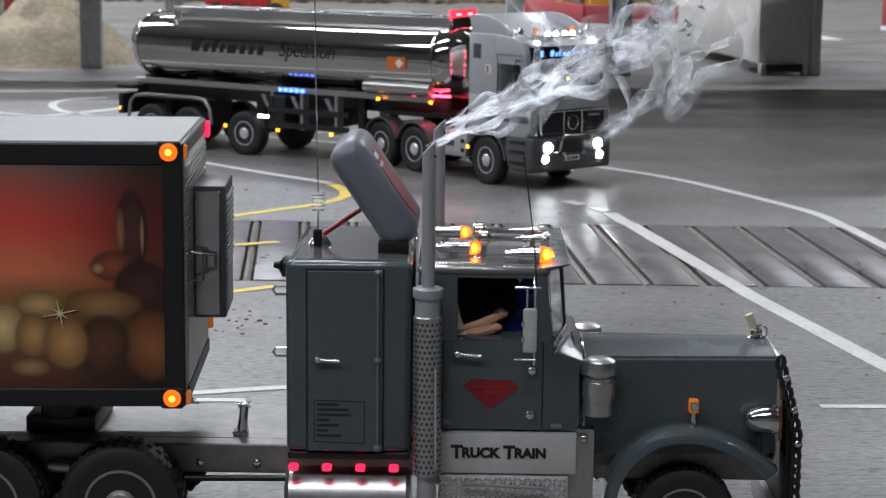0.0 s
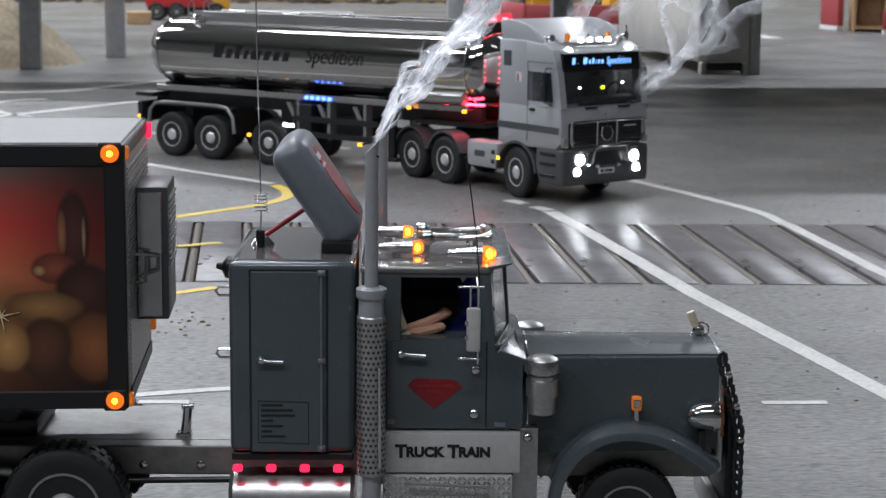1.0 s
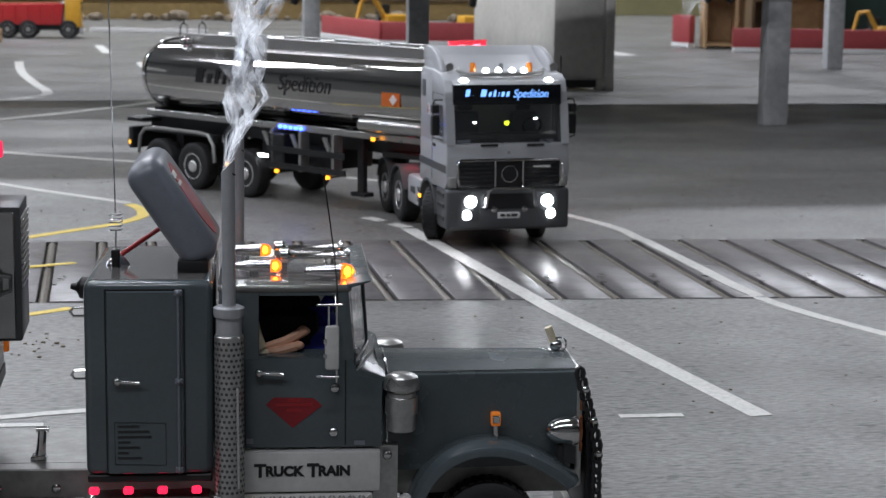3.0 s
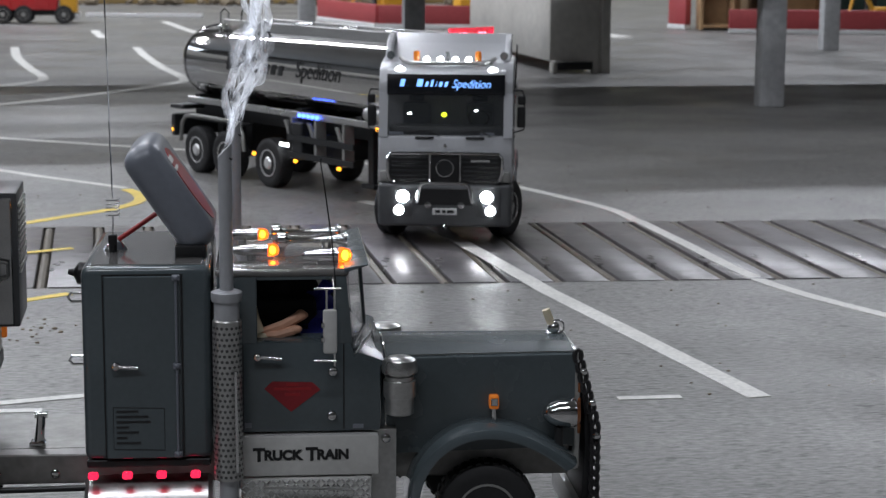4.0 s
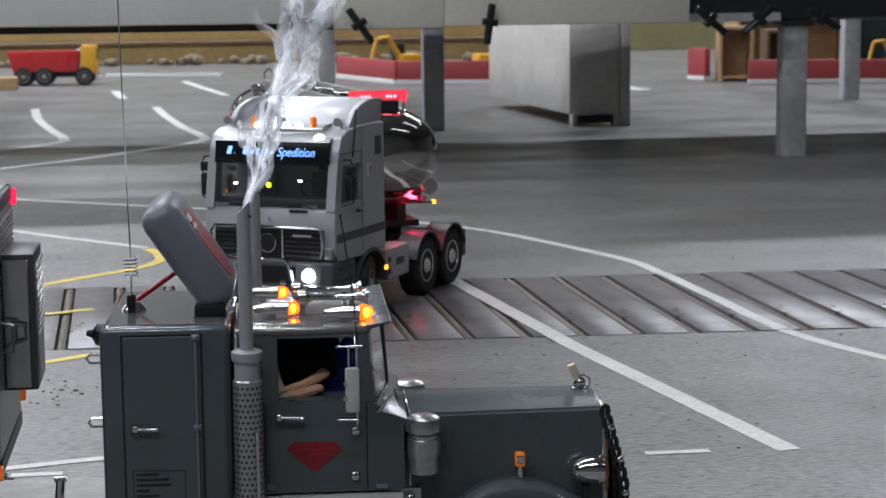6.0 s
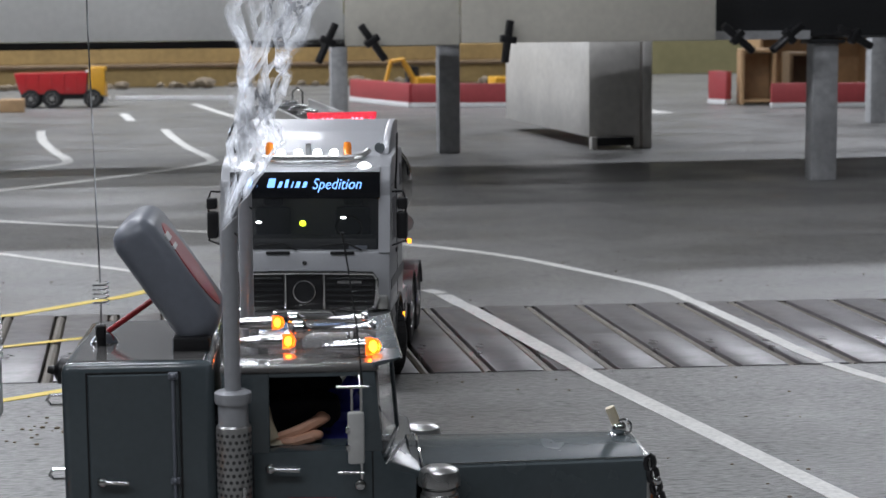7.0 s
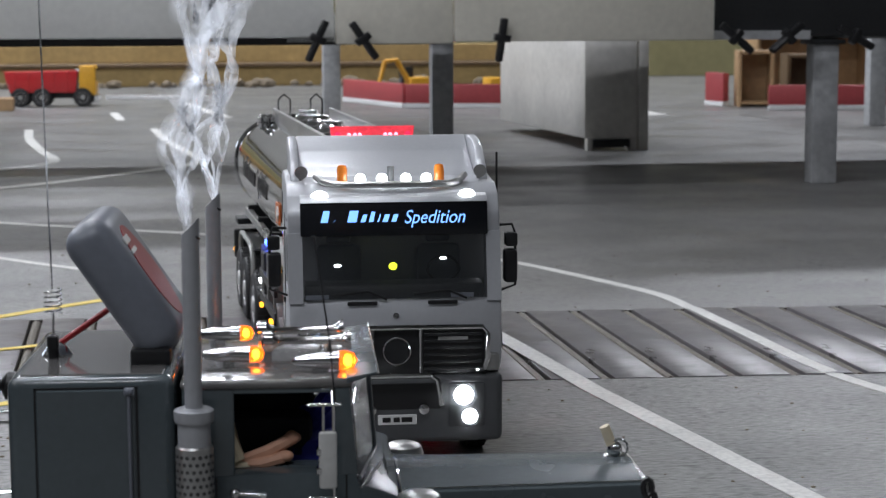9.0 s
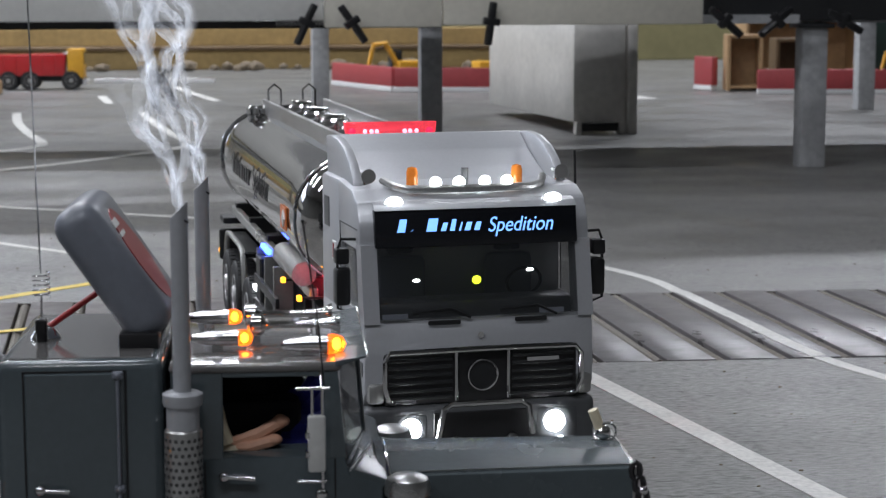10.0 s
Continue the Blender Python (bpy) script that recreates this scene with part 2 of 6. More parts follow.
def image_panel():
    """A printed trailer side: red sky over brown loaves, blurred and dark at the edges."""
    m = bpy.data.materials.new("printed_food_picture")
    m.use_nodes = True
    n, l = m.node_tree.nodes, m.node_tree.links
    b = n["Principled BSDF"]
    b.inputs["Roughness"].default_value = 0.35
    tc = n.new("ShaderNodeTexCoord")
    sep = n.new("ShaderNodeSeparateXYZ")
    l.new(tc.outputs["Generated"], sep.inputs[0])
    ramp = n.new("ShaderNodeValToRGB")
    el = ramp.color_ramp.elements
    el[0].position, el[0].color = 0.0, (0.085, 0.028, 0.014, 1)
    el[1].position, el[1].color = 1.0, (0.20, 0.13, 0.105, 1)
    for pos, col in ((0.22, (0.22, 0.075, 0.026, 1)), (0.44, (0.36, 0.14, 0.05, 1)), (0.52, (0.75, 0.20, 0.09, 1)), (0.72, (0.75, 0.075, 0.055, 1)), (0.88, (0.48, 0.09, 0.07, 1))):
        e = el.new(pos)
        e.color = col
    noi = n.new("ShaderNodeTexNoise")
    noi.inputs["Scale"].default_value, noi.inputs["Detail"].default_value = 22.0, 2.0
    l.new(tc.outputs["Object"], noi.inputs["Vector"])
    add = n.new("ShaderNodeMath")
    add.operation = "MULTIPLY_ADD"
    add.inputs[1].default_value, add.inputs[2].default_value = 0.16, -0.08
    l.new(noi.outputs["Fac"], add.inputs[0])
    s2 = n.new("ShaderNodeMath")
    l.new(sep.outputs["Z"], s2.inputs[0]), l.new(add.outputs[0], s2.inputs[1])
    l.new(s2.outputs[0], ramp.inputs[0])
    mr = n.new("ShaderNodeMapRange")
    mr.interpolation_type = "SMOOTHSTEP"
    mr.inputs[1].default_value, mr.inputs[2].default_value, mr.inputs[3].default_value, mr.inputs[4].default_value = 1.0, 0.90, 0.16, 1.0
    l.new(sep.outputs["X"], mr.inputs[0])
    mx = n.new("ShaderNodeMix")
    mx.data_type, mx.blend_type = "RGBA", "MULTIPLY"
    mx.inputs[0].default_value = 1.0
    l.new(ramp.outputs[0], mx.inputs[6]), l.new(mr.outputs[0], mx.inputs[7])
    flow = mx.outputs[2]
    # loaves, rolls, a bottle and a candle, each an oval that darkens towards its rim
    for cx, cz, rx, rz, col in ((-0.034, 0.238, 0.0110, 0.030, (0.070, 0.024, 0.018)), (-0.042, 0.238, 0.0034, 0.016, (0.33, 0.13, 0.06)), (-0.0275, 0.236, 0.0015, 0.014, (0.33, 0.20, 0.12)),
                                (-0.047, 0.215, 0.0160, 0.011, (0.26, 0.06, 0.035)), (-0.057, 0.2135, 0.0045, 0.0040, (0.50, 0.26, 0.12)), (-0.028, 0.200, 0.0200, 0.020, (0.060, 0.020, 0.014)),
                                (-0.056, 0.189, 0.0260, 0.0120, (0.34, 0.17, 0.06)), (-0.096, 0.189, 0.0160, 0.0090, (0.55, 0.34, 0.13)), (-0.121, 0.173, 0.0150, 0.0170, (0.72, 0.50, 0.22)), (-0.150, 0.176, 0.018, 0.016, (0.45, 0.22, 0.08)), (-0.022, 0.161, 0.0210, 0.0235, (0.27, 0.095, 0.032)),
                                (-0.101, 0.168, 0.0130, 0.0150, (0.52, 0.27, 0.10)), (-0.055, 0.161, 0.0180, 0.0220, (0.115, 0.045, 0.020)), (-0.079, 0.163, 0.0155, 0.0185, (0.56, 0.28, 0.10)), (-0.103, 0.146, 0.0135, 0.0065, (0.38, 0.21, 0.085))):
        gap = n.new("ShaderNodeVectorMath")
        gap.operation, gap.inputs[1].default_value = "SUBTRACT", (cx, 0, cz)
        l.new(tc.outputs["Object"], gap.inputs[0])
        fit_ = n.new("ShaderNodeVectorMath")
        fit_.operation, fit_.inputs[1].default_value = "MULTIPLY", (1 / rx, 0, 1 / rz)
        l.new(gap.outputs[0], fit_.inputs[0])
        far_ = n.new("ShaderNodeVectorMath")
        far_.operation = "LENGTH"
        l.new(fit_.outputs[0], far_.inputs[0])
        wob = n.new("ShaderNodeMath")
        wob.operation = "MULTIPLY_ADD"
        wob.inputs[1].default_value = 0.5
        l.new(noi.outputs["Fac"], wob.inputs[0]), l.new(far_.outputs["Value"], wob.inputs[2])
        inside, tone = n.new("ShaderNodeMapRange"), n.new("ShaderNodeMapRange")
        for node, vals in ((inside, (1.32, 1.12, 0.0, 0.95)), (tone, (0.35, 1.3, 1.15, 0.28))):
            for q, v in enumerate(vals):
                node.inputs[q + 1].default_value = v
            l.new(wob.outputs[0], node.inputs[0])
        ink, lay = n.new("ShaderNodeMix"), n.new("ShaderNodeMix")
        ink.data_type = lay.data_type = "RGBA"
        ink.blend_type, ink.inputs[0].default_value, ink.inputs[6].default_value = "MULTIPLY", 1.0, (*col, 1)
        l.new(tone.outputs[0], ink.inputs[7])
        l.new(inside.outputs[0], lay.inputs[0]), l.new(flow, lay.inputs[6]), l.new(ink.outputs[2], lay.inputs[7])
        flow = lay.outputs[2]
    l.new(flow, b.inputs["Base Color"])
    return m


def smoke_mat(name, density):
    m = bpy.data.materials.new(name)
    m.use_nodes = True
    n, l = m.node_tree.nodes, m.node_tree.links
    n.remove(n["Principled BSDF"])
    dif = n.new("ShaderNodeBsdfDiffuse")
    dif.inputs[0].default_value = (0.85, 0.87, 0.9, 1)
    trl = n.new("ShaderNodeBsdfTranslucent")
    trl.inputs[0].default_value = (0.85, 0.87, 0.9, 1)
    both = n.new("ShaderNodeAddShader")
    l.new(dif.outputs[0], both.inputs[0]), l.new(trl.outputs[0], both.inputs[1])
    clear = n.new("ShaderNodeBsdfTransparent")
    mix = n.new("ShaderNodeMixShader")
    tc = n.new("ShaderNodeTexCoord")
    noi = n.new("ShaderNodeTexNoise")
    noi.inputs["Scale"].default_value, noi.inputs["Detail"].default_value = 48.0, 3.5
    noi.inputs["Distortion"].default_value = 1.2
    l.new(tc.outputs["Object"], noi.inputs["Vector"])
    mr = n.new("ShaderNodeMapRange")
    mr.inputs[1].default_value, mr.inputs[2].default_value, mr.inputs[3].default_value, mr.inputs[4].default_value = 0.30, 0.72, 0.0, density
    l.new(noi.outputs["Fac"], mr.inputs[0])
    edge = n.new("ShaderNodeAttribute")
    edge.attribute_name = "thin"
    mul = n.new("ShaderNodeMath")
    mul.operation = "MULTIPLY"
    l.new(mr.outputs[0], mul.inputs[0]), l.new(edge.outputs["Fac"], mul.inputs[1])
    l.new(mul.outputs[0], mix.inputs[0])
    l.new(clear.outputs[0], mix.inputs[1]), l.new(both.outputs[0], mix.inputs[2])
    l.new(mix.outputs[0], n["Material Output"].inputs[0])
    return m


# ---- mesh helpers ----
def merged(*bms):
    out = bmesh.new()
    for b in bms:
        me = bpy.data.meshes.new("t")
        b.to_mesh(me)
        out.from_mesh(me)
        bpy.data.meshes.remove(me)
        b.free()
    return out


def moved(bm, m):
    bm.transform(m)
    return bm


def box(x0, x1, y0, y1, z0, z1, bevel=0.0, seg=2):
    bm = bmesh.new()
    bmesh.ops.create_cube(bm, size=1.0)
    bm.transform(Matrix.Translation(((x0 + x1) / 2, (y0 + y1) / 2, (z0 + z1) / 2)) @ Matrix.Diagonal((abs(x1 - x0), abs(y1 - y0), abs(z1 - z0), 1)))
    if bevel:
        bmesh.ops.bevel(bm, geom=bm.edges[:], offset=bevel, segments=seg, profile=0.5, affect="EDGES")
    return bm


def rod(p0, p1, r0, r1=None, seg=14):
    """A straight round bar from p0 to p1."""
    p0, p1 = Vector(p0), Vector(p1)
    bm = bmesh.new()
    bmesh.ops.create_cone(bm, cap_ends=True, segments=seg, radius1=r0, radius2=r0 if r1 is None else r1, depth=(p1 - p0).length)
    q = (p1 - p0).to_track_quat("Z", "Y").to_matrix().to_4x4()
    bm.transform(Matrix.Translation((p0 + p1) / 2) @ q)
    return bm


def lathe(profile, p0, axis, seg=28):
    """Turns a profile of (radius, height) round an axis that starts at p0."""
    bm = bmesh.new()
    rings = []
    for r, h in profile:
        rings.append([bm.verts.new((max(r, 1e-5) * math.cos(2 * math.pi * k / seg), max(r, 1e-5) * math.sin(2 * math.pi * k / seg), h)) for k in range(seg)])
    for a, b in zip(rings, rings[1:]):
        for k in range(seg):
            bm.faces.new((a[k], a[(k + 1) % seg], b[(k + 1) % seg], b[k]))
    bm.faces.new(rings[0][::-1]), bm.faces.new(rings[-1])
    q = Vector(axis).to_track_quat("Z", "Y").to_matrix().to_4x4()
    bm.transform(Matrix.Translation(p0) @ q)
    return bm


def tube(points, r, seg=8, closed=False):
    """A bent round bar along points."""
    pts = [Vector(p) for p in points]
    bm = bmesh.new()
    rings = []
    n = len(pts)
    side = None
    for i, p in enumerate(pts):
        a = pts[(i - 1) % n] if closed or i else p
        b = pts[(i + 1) % n] if closed or i < n - 1 else p
        d = (b - a).normalized()
        if side is None:
            side = d.orthogonal().normalized()
        side = (side - d * side.dot(d)).normalized()
        up = d.cross(side)
        rings.append([bm.verts.new(p + r * (math.cos(2 * math.pi * k / seg) * side + math.sin(2 * math.pi * k / seg) * up)) for k in range(seg)])
    for i in range(n if closed else n - 1):
        a, b = rings[i], rings[(i + 1) % n]
        for k in range(seg):
            bm.faces.new((a[k], a[(k + 1) % seg], b[(k + 1) % seg], b[k]))
    if not closed:
        bm.faces.new(rings[0][::-1]), bm.faces.new(rings[-1])
    bmesh.ops.recalc_face_normals(bm, faces=bm.faces)
    return bm


def prism(poly, axis, a, b, bevel=0.0):
    """A flat outline pushed along an axis from a to b; the outline is given in the other two coordinates."""
    bm = bmesh.new()
    place = {"x": lambda u, v, w: (w, u, v), "y": lambda u, v, w: (u, w, v), "z": lambda u, v, w: (u, v, w)}[axis]
    lo = [bm.verts.new(place(u, v, a)) for u, v in poly]
    hi = [bm.verts.new(place(u, v, b)) for u, v in poly]
    bm.faces.new(lo[::-1]), bm.faces.new(hi)
    for i in range(len(poly)):
        j = (i + 1) % len(poly)
        bm.faces.new((lo[i], lo[j], hi[j], hi[i]))
    bmesh.ops.recalc_face_normals(bm, faces=bm.faces)
    if bevel:
        bmesh.ops.bevel(bm, geom=bm.edges[:], offset=bevel, segments=2, profile=0.5, affect="EDGES")
    return bm


def ball(c, r, sx=1, sy=1, sz=1, seg=16):
    bm = bmesh.new()
    bmesh.ops.create_uvsphere(bm, u_segments=seg, v_segments=seg // 2 + 2, radius=r)
    bm.transform(Matrix.Translation(c) @ Matrix.Diagonal((sx, sy, sz, 1)))
    return bm


def part(name, bm, material, parent=None, label="", smooth=True):
    me = bpy.data.meshes.new(name)
    bm.to_mesh(me)
    bm.free()
    me.materials.append(material)
    if smooth:
        me.polygons.foreach_set("use_smooth", [True] * len(me.polygons))
        me.set_sharp_from_angle(angle=radians(35))
    ob = new(name, me)
    if parent:
        ob.parent = parent
    if label:
        ob["label"] = label
    return ob


def thing(name, m, label, category, group="", kind=""):
    ob = new(name)
    ob.empty_display_size = 0.05
    ob.matrix_world = m
    return tagged(ob, label, category, group, kind)


def lettering(name, body, size, m, material, parent, depth=0.0004, shear=0.0, squeeze=1.0, bold=0.0):
    """Raised letters in the built-in font, as a mesh."""
    cu = bpy.data.curves.new(name, "FONT")
    cu.body, cu.size, cu.extrude, cu.shear, cu.align_x, cu.offset = body, size, depth, shear, "LEFT", bold
    tmp = new(name, cu)
    bpy.context.view_layer.update()
    me = bpy.data.meshes.new_from_object(tmp.evaluated_get(bpy.context.evaluated_depsgraph_get()))
    bpy.data.objects.remove(tmp)
    me.transform(m @ Matrix.Diagonal((squeeze, 1, 1, 1)))
    me.materials.clear()
    me.materials.append(material)
    ob = new(name, me)
    ob.parent = parent
    return ob


def wheel(parent, name, x, y, r, width, out, rim_mat, rim_r=0.60):
    """A wheel at local (x, y) with tyre, dished rim, hub and nuts; out: the side (+1, -1) that its face shows to."""
    ob = new(name)
    ob.parent = parent
    ob.location = (x, y, r)
    w = width / 2
    prof = [(r * rim_r, -w * 0.9), (r * 0.86, -w), (r * 0.96, -w * 0.86), (r, -w * 0.6), (r, w * 0.6), (r * 0.96, w * 0.86), (r * 0.86, w), (r * 0.75, w * 0.96), (r * rim_r, w * 0.88)]
    tyre = lathe(prof, (0, 0, 0), (0, out, 0), 40)
    blocks = []
    for k in range(36):
        a = 2 * math.pi * k / 36
        for s in (-1, 1):
            b = box(-r * 0.05, r * 0.05, s * w * 0.1, s * w * 0.72, -r * 0.012, r * 0.022)
            blocks.append(moved(b, Matrix.Rotation(a + (0.09 if s > 0 else 0), 4, "Y") @ Matrix.Translation((0, 0, r))))
    part("tread", merged(*blocks), M["rubber"], part("tyre", tyre, M["rubber"], ob, "black rubber tyre with block tread"))["kind"] = "stuff"
    rim = lathe([(r * rim_r, w * 0.4), (r * rim_r, w * 0.93), (r * rim_r * 0.93, w * 0.93), (r * rim_r * 0.86, w * 0.60), (r * 0.40, w * 0.72), (r * 0.30, w * 0.66), (r * 0.26, w * 0.9), (r * 0.20, w * 1.05), (0.0, w * 1.1)], (0, 0, 0), (0, out, 0), 32)
    nuts = []
    for k in range(10):
        a = 2 * math.pi * k / 10
        c = Vector((r * 0.35 * math.cos(a), out * w * 0.62, r * 0.35 * math.sin(a)))
        nuts.append(rod(c, c + Vector((0, out * w * 0.2, 0)), r * 0.035, seg=6))
    part("rim", merged(rim, *nuts), rim_mat, ob)
    holes = []
    for k in range(10):
        a = 2 * math.pi * (k + 0.5) / 10
        c = Vector((r * 0.445 * math.cos(a), out * w * 0.62, r * 0.445 * math.sin(a)))
        holes.append(rod(c, c + Vector((0, out * w * 0.10, 0)), r * 0.036, seg=10))
    part("rim_hole", merged(*holes), M["black"], ob)
    return ob

# ---- the hall: floor, walls, ceiling ----
GY0 = lambda x: 1.057 - 0.082 * x
GY1 = lambda x: 1.528 - 0.082 * x
FX0, FX1, FY0, FY1 = -12.0, 12.0, -8.0, 12.0


def build_floor():
    bm = bmesh.new()
    v = lambda x, y, z: bm.verts.new((x, y, z))
    xa, xb, d = -2.0, 3.0, -0.010
    a0, a1, b1, b0 = v(xa, GY0(xa), 0), v(xb, GY0(xb), 0), v(xb, GY1(xb), 0), v(xa, GY1(xa), 0)
    c = [v(FX0, FY0, 0), v(FX1, FY0, 0), v(FX1, FY1, 0), v(FX0, FY1, 0)]
    bm.faces.new((c[0], c[1], a1, a0)), bm.faces.new((c[1], c[2], b1, a1)), bm.faces.new((c[2], c[3], b0, b1)), bm.faces.new((c[3], c[0], a0, b0))
    e = [v(xa, GY0(xa), d), v(xb, GY0(xb), d), v(xb, GY1(xb), d), v(xa, GY1(xa), d)]
    top = [a0, a1, b1, b0]
    pit = [bm.faces.new((e[0], e[1], e[2], e[3]))]
    for i in range(4):
        pit.append(bm.faces.new((top[i], top[(i + 1) % 4], e[(i + 1) % 4], e[i])))
    for f in pit:
        f.material_index = 1
    ob = part("floor", bm, M["floor"], smooth=False)
    ob.data.materials.append(M["pit"])
    return tagged(ob, "worn grey concrete hall floor with a recessed channel", "floor", kind="structure")


FLOOR = build_floor()
# unseen walls and ceiling; their different greys set what hood, floor and metal reflect
for nm, b in (("wall_north", box(FX0, FX1, FY1, FY1 + 0.2, 0, 5)), ("wall_south", box(FX0, FX1, FY0 - 0.2, FY0, 0, 5)),
              ("wall_west", box(FX0 - 0.2, FX0, FY0, FY1, 0, 5)), ("wall_east", box(FX1, FX1 + 0.2, FY0, FY1, 0, 5))):
    tagged(part(nm, b, M["hall_dark" if nm == "wall_north" else "hall"], smooth=False), "plain grey hall wall", "wall", kind="structure")
tagged(part("ceiling", box(FX0, FX1, FY0, FY1, 5.0, 5.2), M["hall_pale"], smooth=False), "plain pale hall ceiling", "ceiling", kind="structure")

# cover plates over the channel, with dark seals between
PITCH, GAP = 0.0715, 0.0165
PLATES = thing("floor_grate", pose(0, 0, 0), "row of worn steel cover plates set in the concrete floor", "floor grate", kind="structure")


def build_plates():
    h = 0.235
    me = None
    for k in range(-16, 34):
        x = 0.066 + k * PITCH
        if me is None:
            w = PITCH - GAP
            b = prism([(-w / 2, -h + 0.082 * w / 2), (w / 2, -h - 0.082 * w / 2), (w / 2, h - 0.082 * w / 2), (-w / 2, h + 0.082 * w / 2)], "z", -0.0085, 0.0012, 0.0010)
            ob = part("cover_plate", b, M["plate"], PLATES)
            me = ob.data
        else:
            ob = new("cover_plate", me)
            ob.parent = PLATES
        ob.location = (x, (GY0(x) + GY1(x)) / 2, random.uniform(-0.0004, 0.0006))
    for k in range(-16, 33):
        x = 0.066 + (k + 0.5) * PITCH
        y0, y1 = GY0(x) + 0.003, GY1(x) - 0.003
        ob = part("seal_strip", rod((0, y0, 0), (0, y1, 0), 0.0066, seg=10), M["groove"], PLATES)
        ob.location = (x, 0, -0.0062 + 0.0008 * math.sin(k * 2.3))


build_plates()


# ---- floor markings: thin tape ----
def smooth_line(pts, n=10):
    """Points of a smooth curve through pts."""
    p = [Vector((x, y, 0)) for x, y in pts]
    p = [2 * p[0] - p[1]] + p + [2 * p[-1] - p[-2]]
    out = []
    for i in range(1, len(p) - 2):
        for k in range(n):
            t = k / n
            a, b, c, d = p[i - 1:i + 3]
            out.append(0.5 * ((2 * b) + (c - a) * t + (2 * a - 5 * b + 4 * c - d) * t * t + (3 * b - a - 3 * c + d) * t ** 3))
    return out + [p[-2]]


def tape(name, pts, width, material, label, curved=True, z=0.0008):
    line = smooth_line(pts) if curved else [Vector((x, y, 0)) for x, y in pts]
    bm = bmesh.new()
    rows = []
    for i, p in enumerate(line):
        d = (line[min(i + 1, len(line) - 1)] - line[max(i - 1, 0)]).normalized()
        s = Vector((-d.y, d.x, 0)) * width / 2
        up = Vector((0, 0, z + (0.0016 if GY0(p.x) < p.y < GY1(p.x) else 0)))
        rows.append((bm.verts.new(p + s + up), bm.verts.new(p - s + up)))
    for (a, b), (c, e) in zip(rows, rows[1:]):
        bm.faces.new((a, b, e, c))
    bmesh.ops.recalc_face_normals(bm, faces=bm.faces)
    ext = bmesh.ops.extrude_face_region(bm, geom=bm.faces[:])
    bmesh.ops.translate(bm, verts=[g for g in ext["geom"] if isinstance(g, bmesh.types.BMVert)], vec=(0, 0, -z * 0.8))
    bmesh.ops.recalc_face_normals(bm, faces=bm.faces)
    return tagged(part(name, bm, material, smooth=False), label, "floor marking", "floor markings", "structure")


W, Y = M["white_line"], M["yellow_line"]
WL, YL = "worn white tape line on the concrete floor", "yellow tape line on the concrete floor"
fine = lambda a, b, n=24: [(a[0] + (b[0] - a[0]) * i / n, a[1] + (b[1] - a[1]) * i / n) for i in range(n + 1)]
tape("lane_line", fine((0.574, 1.60), (0.635, 1.01)) + fine((0.640, 0.97), (0.722, 0.405))[1:], 0.024, W, WL, False)
tape("curve_line", [(0.56, 2.24), (0.66, 2.13), (0.76, 1.975), (0.858, 1.72), (0.9, 1.58), (0.908, 1.464), (0.915, 1.25), (0.929, 0.974), (0.998, 0.748), (1.13, 0.45), (1.3, 0.15)], 0.019, W, WL)
tape("lane_dash", [(0.523, 1.725), (0.545, 1.685)], 0.022, W, WL, False)
tape("lane_dash", [(0.556, 1.652), (0.574, 1.612)], 0.022, W, WL, False)
tape("lane_dash", [(0.586, 0.421), (0.648, 0.418)], 0.012, W, WL, False)
tape("lane_dash", [(0.003, 0.463), (0.049, 0.461)], 0.012, W, WL, False)
tape("lane_line", [(-0.16, 0.455), (-0.008, 0.488), (0.078, 0.507), (0.2, 0.525)], 0.014, W, WL)
tape("yellow_curve", [(-0.24, 1.36), (-0.02, 1.56), (0.06, 1.635), (0.11, 1.68), (0.15, 1.735), (0.168, 1.79), (0.164, 1.86), (0.148, 1.915)], 0.020, Y, YL)
tape("curve_line", [(0.146, 1.93), (0.10, 1.985), (0.0, 2.10), (-0.11, 2.235), (-0.30, 2.44), (-0.55, 2.68)], 0.018, W, WL)
tape("yellow_line", [(-0.20, 1.21), (-0.012, 1.295), (0.066, 1.331)], 0.014, Y, YL, False)
tape("yellow_line", [(-0.18, 0.86), (0.005, 0.974), (0.066, 1.0155)], 0.016, Y, YL, False)
tape("curve_line", [(0.30, 2.43), (0.269, 2.46), (0.1, 2.575), (-0.143, 2.75), (-0.5, 3.02), (-0.9, 3.4)], 0.020, W, WL)
tape("curve_line", [(0.236, 5.6), (0.262, 5.1), (0.30, 4.62), (0.338, 4.3), (0.335, 4.1), (0.20, 3.86), (0.0, 3.60), (-0.184, 3.40), (-0.5, 3.02)], 0.030, W, WL)
tape("curve_line", [(-0.193, 5.64), (-0.16, 5.1), (-0.10, 4.6), (-0.056, 4.3), (-0.07, 4.14), (-0.217, 3.93), (-0.40, 3.70), (-0.75, 3.655)], 0.030, W, WL)
tape("lane_dash", [(0.088, 6.68), (0.122, 6.15)], 0.035, W, WL, False)
tape("lane_dash", [(0.398, 7.39), (0.47, 6.72), (0.527, 6.25)], 0.035, W, WL, False)
tape("lane_dash", [(2.16, 6.35), (2.19, 6.05)], 0.08, W, WL, False)
tape("curve_line", [(-0.39, 3.06), (-0.47, 3.16), (-0.51, 3.31), (-0.49, 3.43), (-0.40, 3.49)], 0.020, W, WL)


